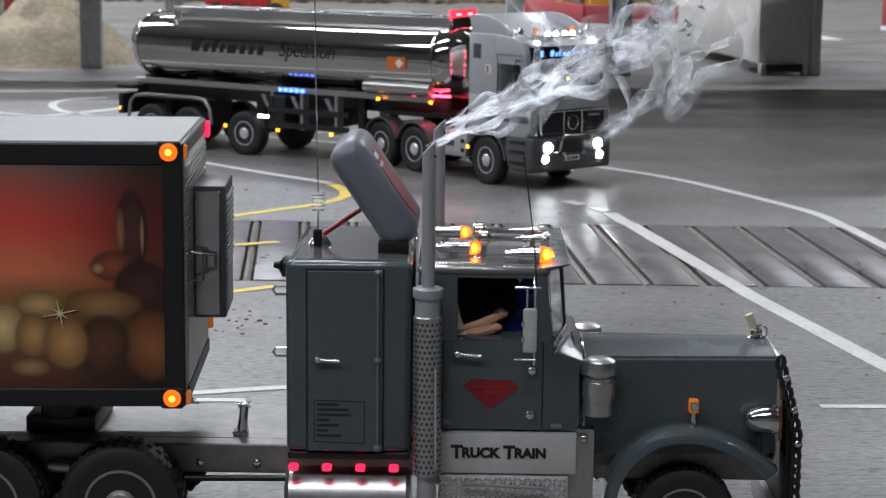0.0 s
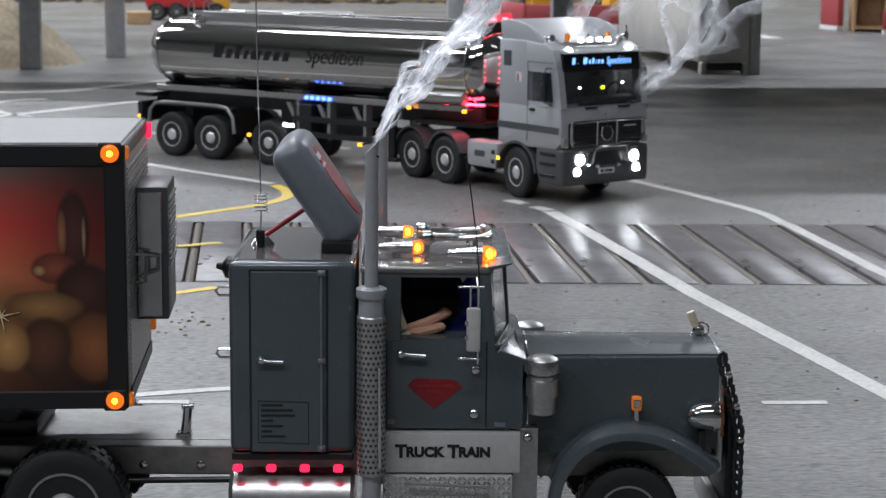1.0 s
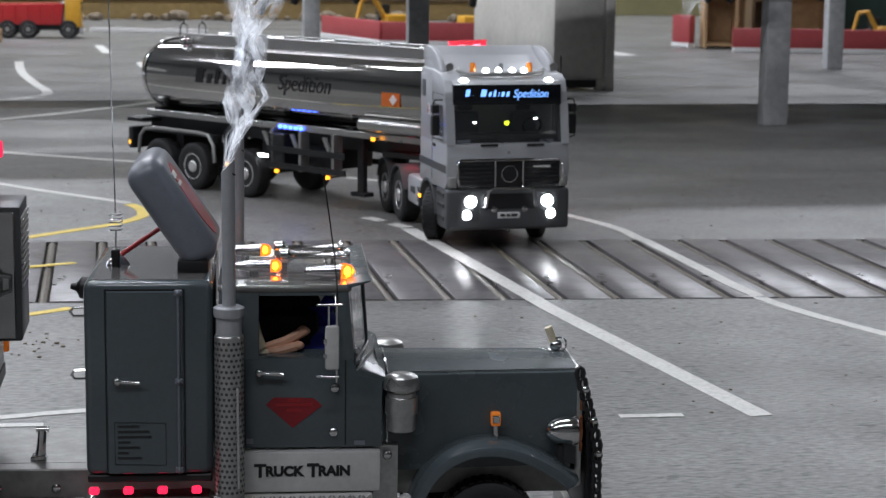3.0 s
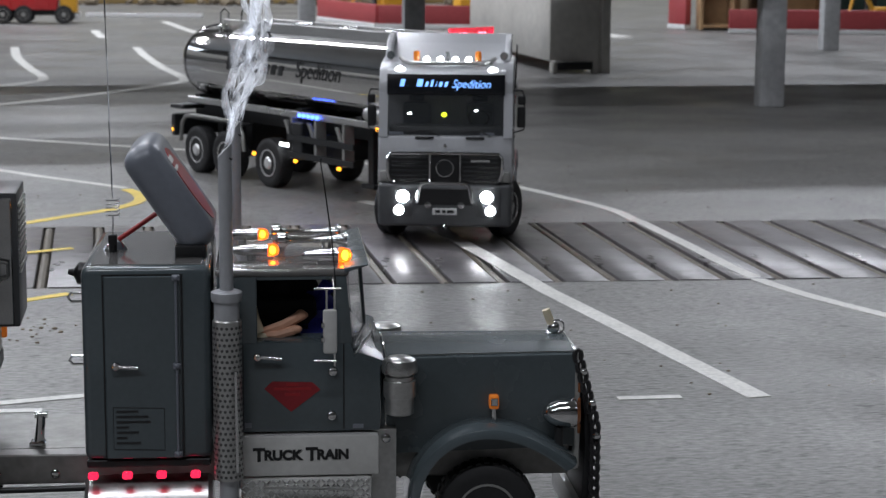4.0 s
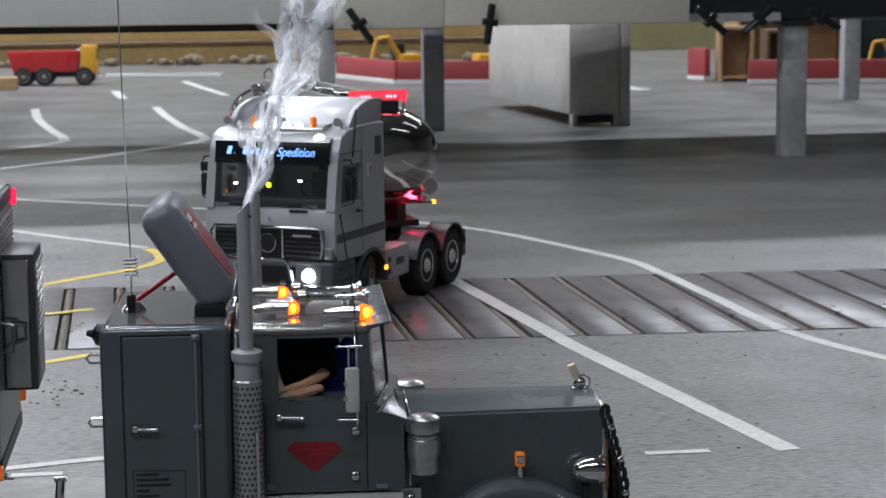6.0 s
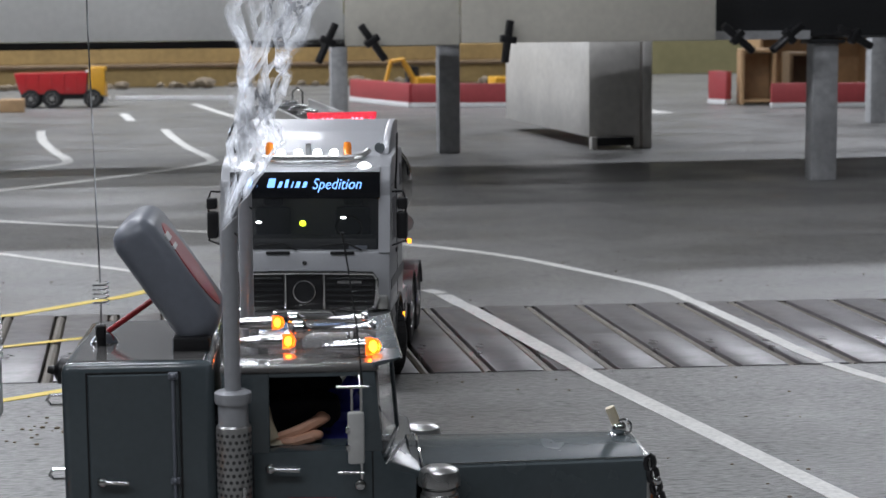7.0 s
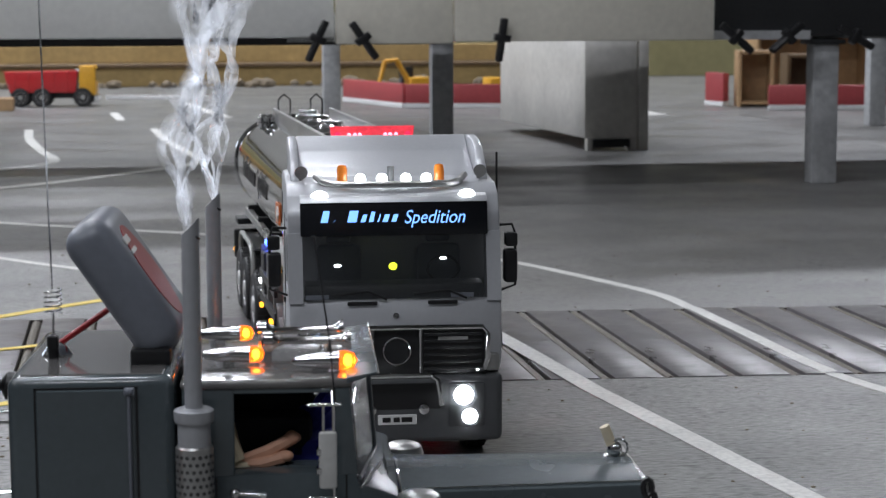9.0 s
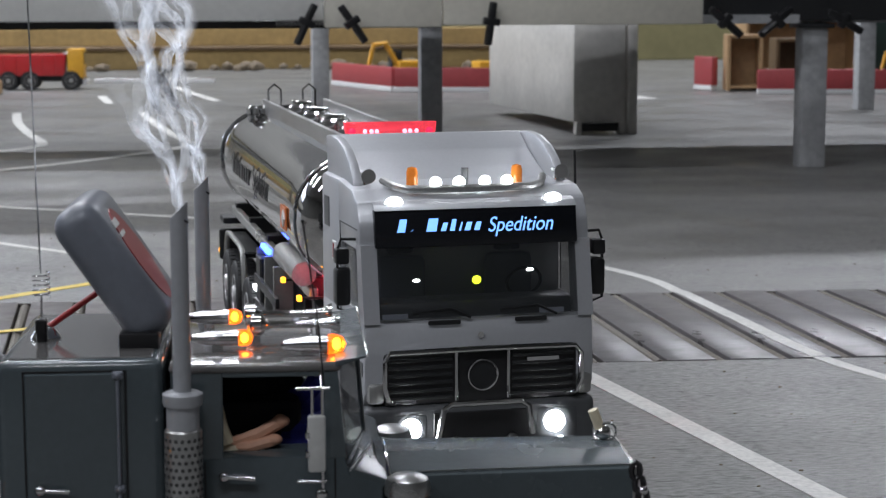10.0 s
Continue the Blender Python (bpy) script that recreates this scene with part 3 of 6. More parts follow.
# ---- the raised display platform on timber legs ----
def timber(x, y, top, w=0.062, d=0.05):
    leg = thing("platform_leg", pose(x, y, 0), "weathered grey timber leg under the raised platform", "table leg", "platform legs")
    part("post", box(-w / 2, w / 2, -d / 2, d / 2, 0, top, 0.003), M["leg"], leg)
    part("bracket", box(-w * 0.7, w * 0.7, -d * 0.7, d * 0.7, top - 0.012, top - 0.001, 0.002), M["dark"], leg)


PZ = 0.337
for x, y in ((1.755, 3.20), (1.03, 4.27), (0.885, 5.86), (2.74, 5.26), (-0.33, 4.95), (-0.545, 4.45), (-0.9, 4.85)):
    timber(x, y, PZ if y < 4.3 else PZ + 0.0205)


def build_platform():
    p = thing("raised_platform", pose(0, 0, 0), "raised platform of white and beige boards on timber legs", "platform")
    # hidden deck pieces, their depths set by the shade they throw on the floor
    for a, b, c, e in ((-3.2, 0.496, 3.86, 4.36), (0.50, 1.70, 3.135, 4.19), (1.704, 5.0, 3.195, 4.19)):
        part("deck", box(a, b, c, e, PZ, PZ + 0.02), M["leg"], p, "timber deck")
    for x in (-2.2, -1.2, -0.2, 0.62, 1.40, 2.74, 4.0):
        part("cross_beam", box(x - 0.02, x + 0.02, 3.195, 4.19, PZ + 0.0205, PZ + 0.06), M["leg"], p, "timber cross beam")
    for x in (0.885, 1.03, 2.74, -0.33, -0.545, -0.9):
        part("joist", box(x - 0.03, x + 0.03, 4.2, 6.1, PZ + 0.0205, PZ + 0.06), M["leg"], p, "timber joist")
    part("front_board", box(-3.2, 0.60, 3.10, 3.13, PZ + 0.012, PZ + 0.24, 0.003), M["board_white"], p, "white painted board")
    part("front_board", box(0.604, 0.86, 3.09, 3.12, PZ - 0.004, PZ + 0.24, 0.003), M["beige"], p, "off-white painted board")
    # next two boards rise out of view, extra height added to shade the floor
    part("front_board", box(0.864, 1.455, 3.085, 3.115, PZ, PZ + 0.55, 0.003), M["beige"], p, "off-white painted board")
    part("front_board", box(1.459, 5.0, 3.16, 3.19, PZ + 0.006, PZ + 0.55, 0.003), M["dark"], p, "dark steel edge with an unseen upper part added for shade")
    part("edge_rail", box(-3.2, 0.86, 3.135, 3.158, PZ - 0.006, PZ + 0.010), M["black"], p, "black rail")
    for x, a in ((0.56, 25), (0.66, -35), (0.965, 8), (1.50, -50), (1.62, 50), (1.78, -60)):
        part("clamp", moved(merged(box(-0.008, 0.008, -0.012, 0.006, -0.05, 0.045, 0.003), rod((0, -0.014, -0.045), (0, -0.014, 0.01), 0.006), box(-0.018, 0.018, -0.02, 0.004, -0.006, 0.010, 0.003)), pose(x, 3.07, PZ + 0.006, 0, a, 0)), M["black"], p, "black clamp")
    return p


build_platform()


def build_duct():
    d = thing("sheet_metal_box", pose(0, 0, 0), "galvanised sheet metal box hanging under the platform with an open slot", "metal box")
    poly = [(1.405, 5.30), (1.455, 4.30), (1.605, 4.28), (1.62, 5.3)]
    part("shell", prism(poly, "z", 0.035, PZ, 0.004), M["steelbox"], d)
    # solid black block put in the opening as its inner shade
    part("slot", box(1.475, 1.585, 4.274, 4.30, 0.010, 0.034, 0.002), M["black"], d, "black block for the shade inside the open slot")
    for x in (1.458, 1.586):
        part("slot_lip", box(x, x + 0.016, 4.275, 4.31, 0.0, 0.036, 0.002), M["steelbox"], d)
    part("side_rail", box(1.612, 1.64, 4.276, 4.32, 0.0, PZ, 0.002), M["steelbox"], d, "grey metal upright")


build_duct()


# ---- background: barriers, ledge, toys, sand ----
def barrier(pts, h=0.10, t=0.03):
    b = thing("low_barrier", pose(pts[0][0], pts[0][1], 0), "low red painted barrier with a white foot", "barrier", "red barriers")
    for (x0, y0), (x1, y1) in zip(pts, pts[1:]):
        d = math.hypot(x1 - x0, y1 - y0)
        m = Matrix.Translation((x0 - pts[0][0], y0 - pts[0][1], 0)) @ Matrix.Rotation(math.atan2(y1 - y0, x1 - x0), 4, "Z")
        part("red_board", moved(box(0, d - 0.004, -t / 2, t / 2, 0.020, h, 0.003, 2), m), M["kerb_red"], b)
        part("white_foot", moved(box(0, d - 0.004, -t / 2 - 0.004, t / 2, 0.0, 0.0195, 0.002, 1), m), M["white"], b)


barrier([(1.12, 7.45), (1.30, 6.80), (1.69, 6.70), (2.05, 6.62)])
barrier([(2.72, 6.32), (3.40, 6.16), (4.4, 5.95)])
barrier([(2.60, 6.75), (2.64, 6.62)], 0.14)
barrier([(0.05, 7.9), (0.6, 7.75)], 0.02)


def build_ledge():
    l = thing("timber_ledge", pose(0, 9.3, 0), "long ochre timber ledge at the back of the hall", "ledge")
    part("lower_board", box(-5, 2.45, 0.0, 0.06, 0.0, 0.105, 0.004, 1), M["ochre"], l)
    part("shelf", box(-5, 2.45, -0.02, 0.30, 0.105, 0.125, 0.003, 1), M["dark_wood"], l, "dark shelf edge")
    part("upper_board", box(-5, 2.45, 0.20, 0.26, 0.125, 0.22, 0.004, 1), M["ochre"], l)
    part("back_board", box(-5, 6.0, 0.9, 0.98, 0.0, 1.1, 0.004, 1), M["olive"], l, "olive back board")
    st = thing("stone_row", pose(0, 9.2, 0), "row of small brown stones in front of the ledge", "stones", kind="stuff")
    rnd = random.Random(3)
    bms = []
    for i in range(230):
        b = bmesh.new()
        bmesh.ops.create_icosphere(b, subdivisions=1, radius=1)
        for v in b.verts:
            v.co *= rnd.uniform(0.75, 1.2)
        r = rnd.uniform(0.014, 0.036)
        bms.append(moved(b, Matrix.Translation((rnd.uniform(-4, 2.5), rnd.uniform(-0.12, 0.03), r * rnd.uniform(0.4, 1.1))) @ Matrix.Diagonal((r * 1.4, r, r * 0.9, 1))))
    part("stone", merged(*bms), M["stone"], st, smooth=False)["kind"] = "stuff"


M["dark_wood"] = mat("dark_stained_wood", (0.14, 0.09, 0.045), 0.6, grain=0.2, scale=40)
M["olive"] = mat("olive_board", (0.20, 0.18, 0.085), 0.7, grain=0.1, scale=20, blotch=0.15, blotch_scale=2)
build_ledge()


def heap(name, x, y, rx, ry, h, material, label, category):
    bm = bmesh.new()
    bmesh.ops.create_grid(bm, x_segments=44, y_segments=44, size=1)
    for v in bm.verts:
        d = math.hypot(v.co.x, v.co.y)
        k = max(0.0, 1 - d) ** 0.9
        q = noise.noise(Vector((v.co.x * 2.3 + x, v.co.y * 2.3, 1.7))) * 0.25 + noise.noise(Vector((v.co.x * 9, v.co.y * 9, 4.1))) * 0.10
        v.co.z = h * k * (1 + q) - 0.004
        v.co.x, v.co.y = v.co.x * rx, v.co.y * ry
    ob = part(name, bm, material)
    ob.location = (x, y, 0)
    return tagged(ob, label, category)


heap("sand_heap", -0.72, 4.75, 0.30, 0.36, 0.26, M["sand"], "pile of dry pale sand on the floor", "sand pile")


def toy_dumper(x, y, yaw):
    t = thing("dump_truck", pose(x, y, 0, 0, 0, yaw), "red model dump truck with a yellow cab", "model truck")
    part("tipper_body", prism([(-0.19, 0.060), (0.09, 0.060), (0.10, 0.155), (-0.215, 0.150)], "y", -0.062, 0.062, 0.004), M["dump_red"], t, "red tipper body")
    for i in range(5):
        part("body_rib", box(-0.17 + i * 0.055, -0.164 + i * 0.055, -0.066, 0.066, 0.062, 0.150, 0.001, 1), M["dump_red"], t)
    part("load_guard", prism([(0.09, 0.15), (0.16, 0.165), (0.16, 0.172), (0.09, 0.160)], "y", -0.06, 0.06), M["white"], t)
    part("cab", box(0.105, 0.175, -0.062, 0.062, 0.050, 0.175, 0.006, 2), M["yellow"], t, "yellow cab")
    part("windscreen", box(0.174, 0.1765, -0.05, 0.05, 0.11, 0.16), M["glass"], t)
    part("chassis", box(-0.19, 0.17, -0.03, 0.03, 0.035, 0.062), M["dark"], t)
    part("bumper", box(0.165, 0.185, -0.06, 0.06, 0.02, 0.05, 0.003, 1), M["chrome"], t)
    for xx in (-0.145, -0.055, 0.12):
        for s in (-1, 1):
            wheel(t, "wheel", xx, s * 0.055, 0.040, 0.028, s, M["pale_alu"])


toy_dumper(-0.16, 7.30, -4)


def toy_excavator(x, y, yaw, k=1.0):
    t = thing("excavator", pose(x, y, 0, 0, 0, yaw), "yellow model excavator standing behind the red barrier", "model excavator")
    for s in (-1, 1):
        part("track", moved(box(-0.09, 0.09, s * 0.05 - 0.018, s * 0.05 + 0.018, 0.0, 0.045, 0.015, 3), Matrix.Diagonal((k, k, k, 1))), M["dark"], t, "black crawler track")
    part("house", moved(box(-0.08, 0.05, -0.055, 0.055, 0.05, 0.115, 0.008, 2), Matrix.Diagonal((k, k, k, 1))), M["yellow"], t)
    part("cab", moved(box(0.0, 0.06, -0.055, -0.01, 0.06, 0.165, 0.006, 2), Matrix.Diagonal((k, k, k, 1))), M["glass"], t)
    part("boom", moved(tube([(0.04, 0.02, 0.09), (0.11, 0.02, 0.20), (0.17, 0.02, 0.19)], 0.013, 6), Matrix.Diagonal((k, k, k, 1))), M["yellow"], t)
    part("arm", moved(tube([(0.17, 0.02, 0.195), (0.20, 0.02, 0.09)], 0.010, 6), Matrix.Diagonal((k, k, k, 1))), M["yellow"], t)
    part("bucket", moved(prism([(0.175, 0.09), (0.225, 0.09), (0.235, 0.05), (0.20, 0.035), (0.18, 0.055)], "y", -0.01, 0.05, 0.002), Matrix.Diagonal((k, k, k, 1))), M["dark"], t)


toy_excavator(1.42, 7.35, 200, 0.95)
toy_excavator(1.80, 7.25, 10, 0.95)
toy_excavator(3.55, 6.7, 190, 0.8)


def crate(x, y, w, d, h, yaw, mats, label):
    c = thing("wooden_crate", pose(x, y, 0, 0, 0, yaw), label, "wooden box")
    for xx in (-w / 2, w / 2 - 0.015):
        part("side", box(xx, xx + 0.015, -d / 2, d / 2, 0.0, h, 0.002, 1), M[mats], c)
    part("back", box(-w / 2, w / 2, d / 2 - 0.012, d / 2, 0, h), M[mats], c)
    part("top", box(-w / 2, w / 2, -d / 2, d / 2, h, h + 0.015, 0.002, 1), M[mats], c)
    part("shelf", box(-w / 2 + 0.015, w / 2 - 0.015, -d / 2, d / 2 - 0.012, h * 0.05, h * 0.05 + 0.012), M[mats], c)
    return c


crate(2.76, 6.62, 0.15, 0.16, 0.22, -12, "wood", "small open plywood box on the floor")
crate(3.22, 7.2, 0.55, 0.3, 0.36, -6, "wood", "tall plywood hut with an open front")
crate(3.02, 6.75, 0.16, 0.16, 0.2, -8, "dark_wood", "small dark wooden box")
tagged(part("green_panel", box(3.55, 4.4, 7.35, 7.39, 0.0, 0.42, 0.004, 1), M["green"]), "dark green upright panel behind the barrier", "panel")
tagged(part("cardboard_box", box(-0.42, -0.32, 6.9, 7.0, 0.0, 0.055, 0.003, 1), M["wood"]), "small brown cardboard box on the floor", "box")
rb = thing("red_container", pose(-0.98, 5.35, 0), "red container standing behind the sand pile", "container")
part("shell", box(-0.16, 0.12, -0.1, 0.1, 0.02, 0.26, 0.008, 2), M["kerb_red"], rb)
for sx in (-0.12, 0.08):
    part("skid", box(sx - 0.015, sx + 0.015, -0.1, 0.1, 0.0, 0.02), M["dark"], rb)
wp = thing("timber_stack", pose(2.28, 8.3, 0), "stack of split logs on the floor", "timber")
rnd_ = random.Random(5)
for i in range(7):
    part("log", moved(rod((-0.10, 0, 0), (0.10, 0, 0), 0.030, 0.027, 9), pose(rnd_.uniform(-0.12, 0.12), rnd_.uniform(-0.05, 0.05), 0.03 + 0.025 * (i // 3), 0, 0, rnd_.uniform(-50, 50))), M["stone"], wp)

# crumbs of dirt on the floor near the trailer
dirt = thing("floor_dirt", pose(0, 0, 0), "crumbs of dark dirt scattered on the floor", "dirt", kind="stuff")
rnd_ = random.Random(11)
bms = []
for i in range(240):
    if i < 22:
        px_, py_ = rnd_.gauss(0.03, 0.03), rnd_.gauss(0.80, 0.03)
        r_ = abs(rnd_.gauss(0.0010, 0.0006)) + 0.0004
    else:
        px_, py_ = rnd_.uniform(-0.3, 1.3), rnd_.uniform(0.3, 2.4)
        r_ = rnd_.uniform(0.0005, 0.0016)
    b = bmesh.new()
    bmesh.ops.create_icosphere(b, subdivisions=1, radius=r_)
    bms.append(moved(b, Matrix.Translation((px_, py_, r_ * 0.4)) @ Matrix.Diagonal((1.5, 1.0, 0.7, 1))))
part("crumb", merged(*bms), M["stone"], dirt)["kind"] = "stuff"


# ---- the dark bonneted tractor in front ----
def off(base):
    return Matrix.Translation(-Vector(base))


# the near side of the tractor stands turned a little towards the viewer
TURN = pose(0.2, 0.0015, 0, 0, 0, -5) @ pose(-0.2, 0, 0)


def build_tractor():
    base = (0.2, 0.075, 0)
    T = thing("bonneted_truck", TURN @ pose(*base), "dark slate model tractor truck with grey stacks on the concrete floor", "model truck")
    P = lambda name, bm, m, label="", parent=None: part(name, moved(bm, off(base)), m, parent or T, label)
    A = lambda name, bm, m, parent, label="": part(name, moved(bm, off(base)), m, parent, label)
    te = M["teal"]
    # sleeper box
    s = P("sleeper", box(0.0925, 0.1795, 0.0, 0.150, 0.080, 0.2150, 0.0055, 3), te, "dark slate sleeper box")
    # roof panel in a paler, glossier slate than the sides
    A("roof_panel", box(0.0985, 0.1735, 0.006, 0.144, 0.2146, 0.2156, 0.0004, 1), M["roof_teal"], s, "glossy paler slate roof panel")
    A("door", box(0.1078, 0.1592, -0.0014, 0.004, 0.0815, 0.2085, 0.0008, 1), te, s)
    A("door_gap", merged(box(0.1066, 0.1076, -0.0004, 0.002, 0.0815, 0.2095), box(0.1066, 0.1605, -0.0004, 0.002, 0.2088, 0.2097), box(0.1594, 0.1605, -0.0004, 0.002, 0.0815, 0.2095)), M["black"], s)
    A("hinge_rod", merged(rod((0.1562, -0.0032, 0.082), (0.1562, -0.0032, 0.209), 0.0010), *[box(0.1535, 0.1590, -0.0045, 0.0, z - 0.002, z + 0.002, 0.0006, 1) for z in (0.0845, 0.1465, 0.2075)],
                          *[ball((0.1562, -0.0036, z), 0.0021) for z in (0.0845, 0.1465, 0.2075)]), M["grey_plastic"], s, "satin grey hinge rod")
    A("handle", merged(ball((0.1150, -0.004, 0.1470), 0.0032), rod((0.1150, -0.005, 0.1470), (0.1300, -0.005, 0.1460), 0.0011, 0.0014)), M["chrome"], s, "chrome lever handle")
    A("plate_frame", tube([(0.1125, -0.0016, 0.0885), (0.1470, -0.0016, 0.0875), (0.1470, -0.0016, 0.1170), (0.1125, -0.0016, 0.1180)], 0.0003, 4, True), M["dark"], s)
    for i, (a, b) in enumerate(((0.9, 0.55), (0.95, 0.75), (0.9, 0.85), (0.8, 0.35), (0.9, 0.55), (0.6, 0.4), (0.9, 0.6))):
        z = 0.1150 - i * 0.0037
        A("print_bar", box(0.1145, 0.1145 + 0.030 * b * a, -0.00185, -0.0015, z - 0.0007, z + 0.0007), M["dark"], s)
    A("skirt", box(0.0935, 0.178, 0.002, 0.148, 0.0745, 0.0800, 0.001, 1), M["black"], s)
    for x in (0.0978, 0.1210, 0.1442, 0.1674):
        A("red_marker_lamp", merged(box(x - 0.0034, x + 0.0034, -0.0030, 0.003, 0.0672, 0.0718, 0.001, 1), ball((x, -0.0022, 0.0718), 0.0014)), M["red_led"], s, "glowing red marker lamp")
    A("horn", lathe([(0.006, 0), (0.0078, 0.002), (0.0078, 0.007), (0.003, 0.010), (0.002, 0.014)], (0.0955, 0.030, 0.205), (-1, 0, 0.12), 18), M["black"], s, "black round horn")
    for z in (0.1905, 0.1465):
        A("grab_handle", tube([(0.092, 0.02, z - 0.003), (0.084, 0.02, z - 0.003), (0.082, 0.02, z), (0.084, 0.02, z + 0.003), (0.092, 0.02, z + 0.003)], 0.0010, 6), M["chrome"], s, "chrome rear handle")
    # fuel tank
    f = P("fuel_tank", lathe([(0.0, 0.0), (0.027, 0.0), (0.0295, 0.003), (0.0295, 0.085), (0.027, 0.088), (0.0, 0.088)], (0.0905, 0.030, 0.0365), (1, 0, 0), 36), M["alu"], "bright metal fuel tank")
    for x in (0.109, 0.131, 0.158):
        A("strap", lathe([(0.0300, 0), (0.0300, 0.005)], (x, 0.030, 0.0365), (1, 0, 0), 32), M["alu"], f)
    for x in (0.1, 0.15):
        A("tank_bracket", box(x, x + 0.01, 0.028, 0.06, 0.058, 0.078), M["dark"], f)
    # exhaust stacks
    for near, x, y in ((True, 0.1906, -0.018), (False, 0.1940, 0.163)):
        top = 0.296 if near else 0.2915
        b = lathe([(0.0046, 0.0), (0.0046, top - 0.19), (0.0040, top - 0.19), (0.0036, top - 0.30)][:3], (x, y, 0.19), (0, 0, 1), 20)
        for v in b.verts:
            if v.co.z > 0.25:
                v.co.z += (v.co.x - x) * 1.0
        k = P("exhaust_pipe", b, M["stack"], "satin grey exhaust stack with a slanted tip")
        A("pipe_bore", lathe([(0.0038, 0), (0.0038, 0.004)], (x, y, top - 0.0075), (0.6, 0, 1), 16), M["black"], k)
        A("collar", lathe([(0.0055, 0), (0.0100, 0.0005), (0.0104, 0.002), (0.0104, 0.0065), (0.0085, 0.0075), (0.0046, 0.008)], (x, y, 0.194), (0, 0, 1), 24), M["stack"], k)
        A("muffler", lathe([(0.0085, 0), (0.0085, 0.03)], (x, y, 0.166), (0, 0, 1), 24), M["stack"], k)
        A("heat_shield", lathe([(0.0096, 0), (0.0098, 0.001), (0.0098, 0.1095), (0.0090, 0.1105)], (x, y, 0.0715), (0, 0, 1), 28), M["alu"], k, "punched aluminium heat shield")
        if near:
            # dark grey discs paint the shade of holes onto the solid shield
            dots = []
            for i in range(28):
                for j in range(9):
                    a = math.pi + math.pi * (j + (0.5 if i % 2 else 0)) / 9
                    c = Vector((x + 0.0098 * math.cos(a), y + 0.0098 * math.sin(a), 0.0745 + i * 0.0038))
                    d = Vector((math.cos(a), math.sin(a), 0))
                    dots.append(rod(c - d * 0.0005, c + d * 0.00012, 0.00115, seg=6))
            A("punched_hole", merged(*dots), M["hole_grey"], k)["kind"] = "stuff"
            A("clamp_rod", rod((x + 0.006, y - 0.0092, 0.078), (x + 0.0055, y - 0.0098, 0.148), 0.0012), M["chrome"], k)
        A("lower_pipe", lathe([(0.0066, 0), (0.0066, 0.062)], (x, y, 0.010), (0, 0, 1), 20), M["stack"], k)
        A("stack_bracket", box(x - 0.003, x + 0.003, min(y, 0.0 if near else 0.15), max(y, 0.0 if near else 0.15), 0.1, 0.104), M["dark"], k)
    # cab shell
    c = P("cab", prism([(0.1835, 0.098), (0.2950, 0.098), (0.2950, 0.1455), (0.2775, 0.1500), (0.2745, 0.1612), (0.1835, 0.1612)], "y", 0.0, 0.150, 0.0016), te, "dark slate cab with open side windows")
    for y0, y1 in ((0.0, 0.005), (0.145, 0.150)):
        A("rear_pillar", box(0.1835, 0.2105, y0, y1, 0.1600, 0.2090, 0.0008, 1), te, c)
        A("front_pillar", prism([(0.2638, 0.1600), (0.2755, 0.1600), (0.2712, 0.2090), (0.2638, 0.2090)], "y", y0, y1, 0.0006), te, c)
        A("window_head", box(0.2100, 0.2645, y0, y1, 0.2045, 0.2085, 0.0005, 1), te, c)
    A("rear_wall", box(0.1835, 0.187, 0.004, 0.146, 0.160, 0.209), M["dark"], c)
    # split windscreen, its middle post standing forward
    lo, hi = 0.1570, 0.2085
    for ya, yb in ((0.003, 0.0745), (0.147, 0.0755)):
        q = [(0.2768, ya, lo), (0.2875, yb, lo), (0.2835, yb, hi), (0.2728, ya, hi)]
        bm = bmesh.new()
        v = [bm.verts.new(p) for p in q] + [bm.verts.new((p[0] - 0.0008, p[1], p[2])) for p in q]
        bm.faces.new(v[:4]), bm.faces.new(v[7:3:-1])
        for k in range(4):
            bm.faces.new((v[k], v[k + 4], v[(k + 1) % 4 + 4], v[(k + 1) % 4]))
        bmesh.ops.recalc_face_normals(bm, faces=bm.faces)
        A("windscreen", bm, M["cab_glass"], c, "tinted split windscreen pane").visible_shadow = False
        A("windscreen_frame", merged(tube([q[0], q[1]], 0.0013, 6), tube([q[3], q[2]], 0.0011, 6)), te, c)
    A("windscreen_post", tube([(0.2876, 0.075, lo - 0.002), (0.2836, 0.075, hi)], 0.0014, 8), te, c)
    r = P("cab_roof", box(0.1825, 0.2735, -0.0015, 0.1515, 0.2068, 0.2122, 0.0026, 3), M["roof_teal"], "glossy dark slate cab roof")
    A("visor", prism([(0.270, 0.2095), (0.2865, 0.2145), (0.2865, 0.2157), (0.270, 0.2128)], "y", -0.002, 0.152, 0.0005), M["hood_teal"], r, "dark slate sun visor with a bright edge")
    A("visor_edge", rod((0.2867, -0.002, 0.2154), (0.2867, 0.152, 0.2154), 0.0007, seg=8), M["chrome"], r, "bright edge strip")
    for x, lo in ((0.2002, 0.0995), (0.2690, 0.0995)):
        A("door_gap", box(x, x + 0.0009, -0.0003, 0.001, lo, 0.160), M["black"], c)
    A("door_handle", merged(ball((0.2105, -0.0035, 0.1520), 0.0030), rod((0.2105, -0.0045, 0.1520), (0.2270, -0.0045, 0.1508), 0.0010, 0.0014)), M["chrome"], c, "chrome lever handle")
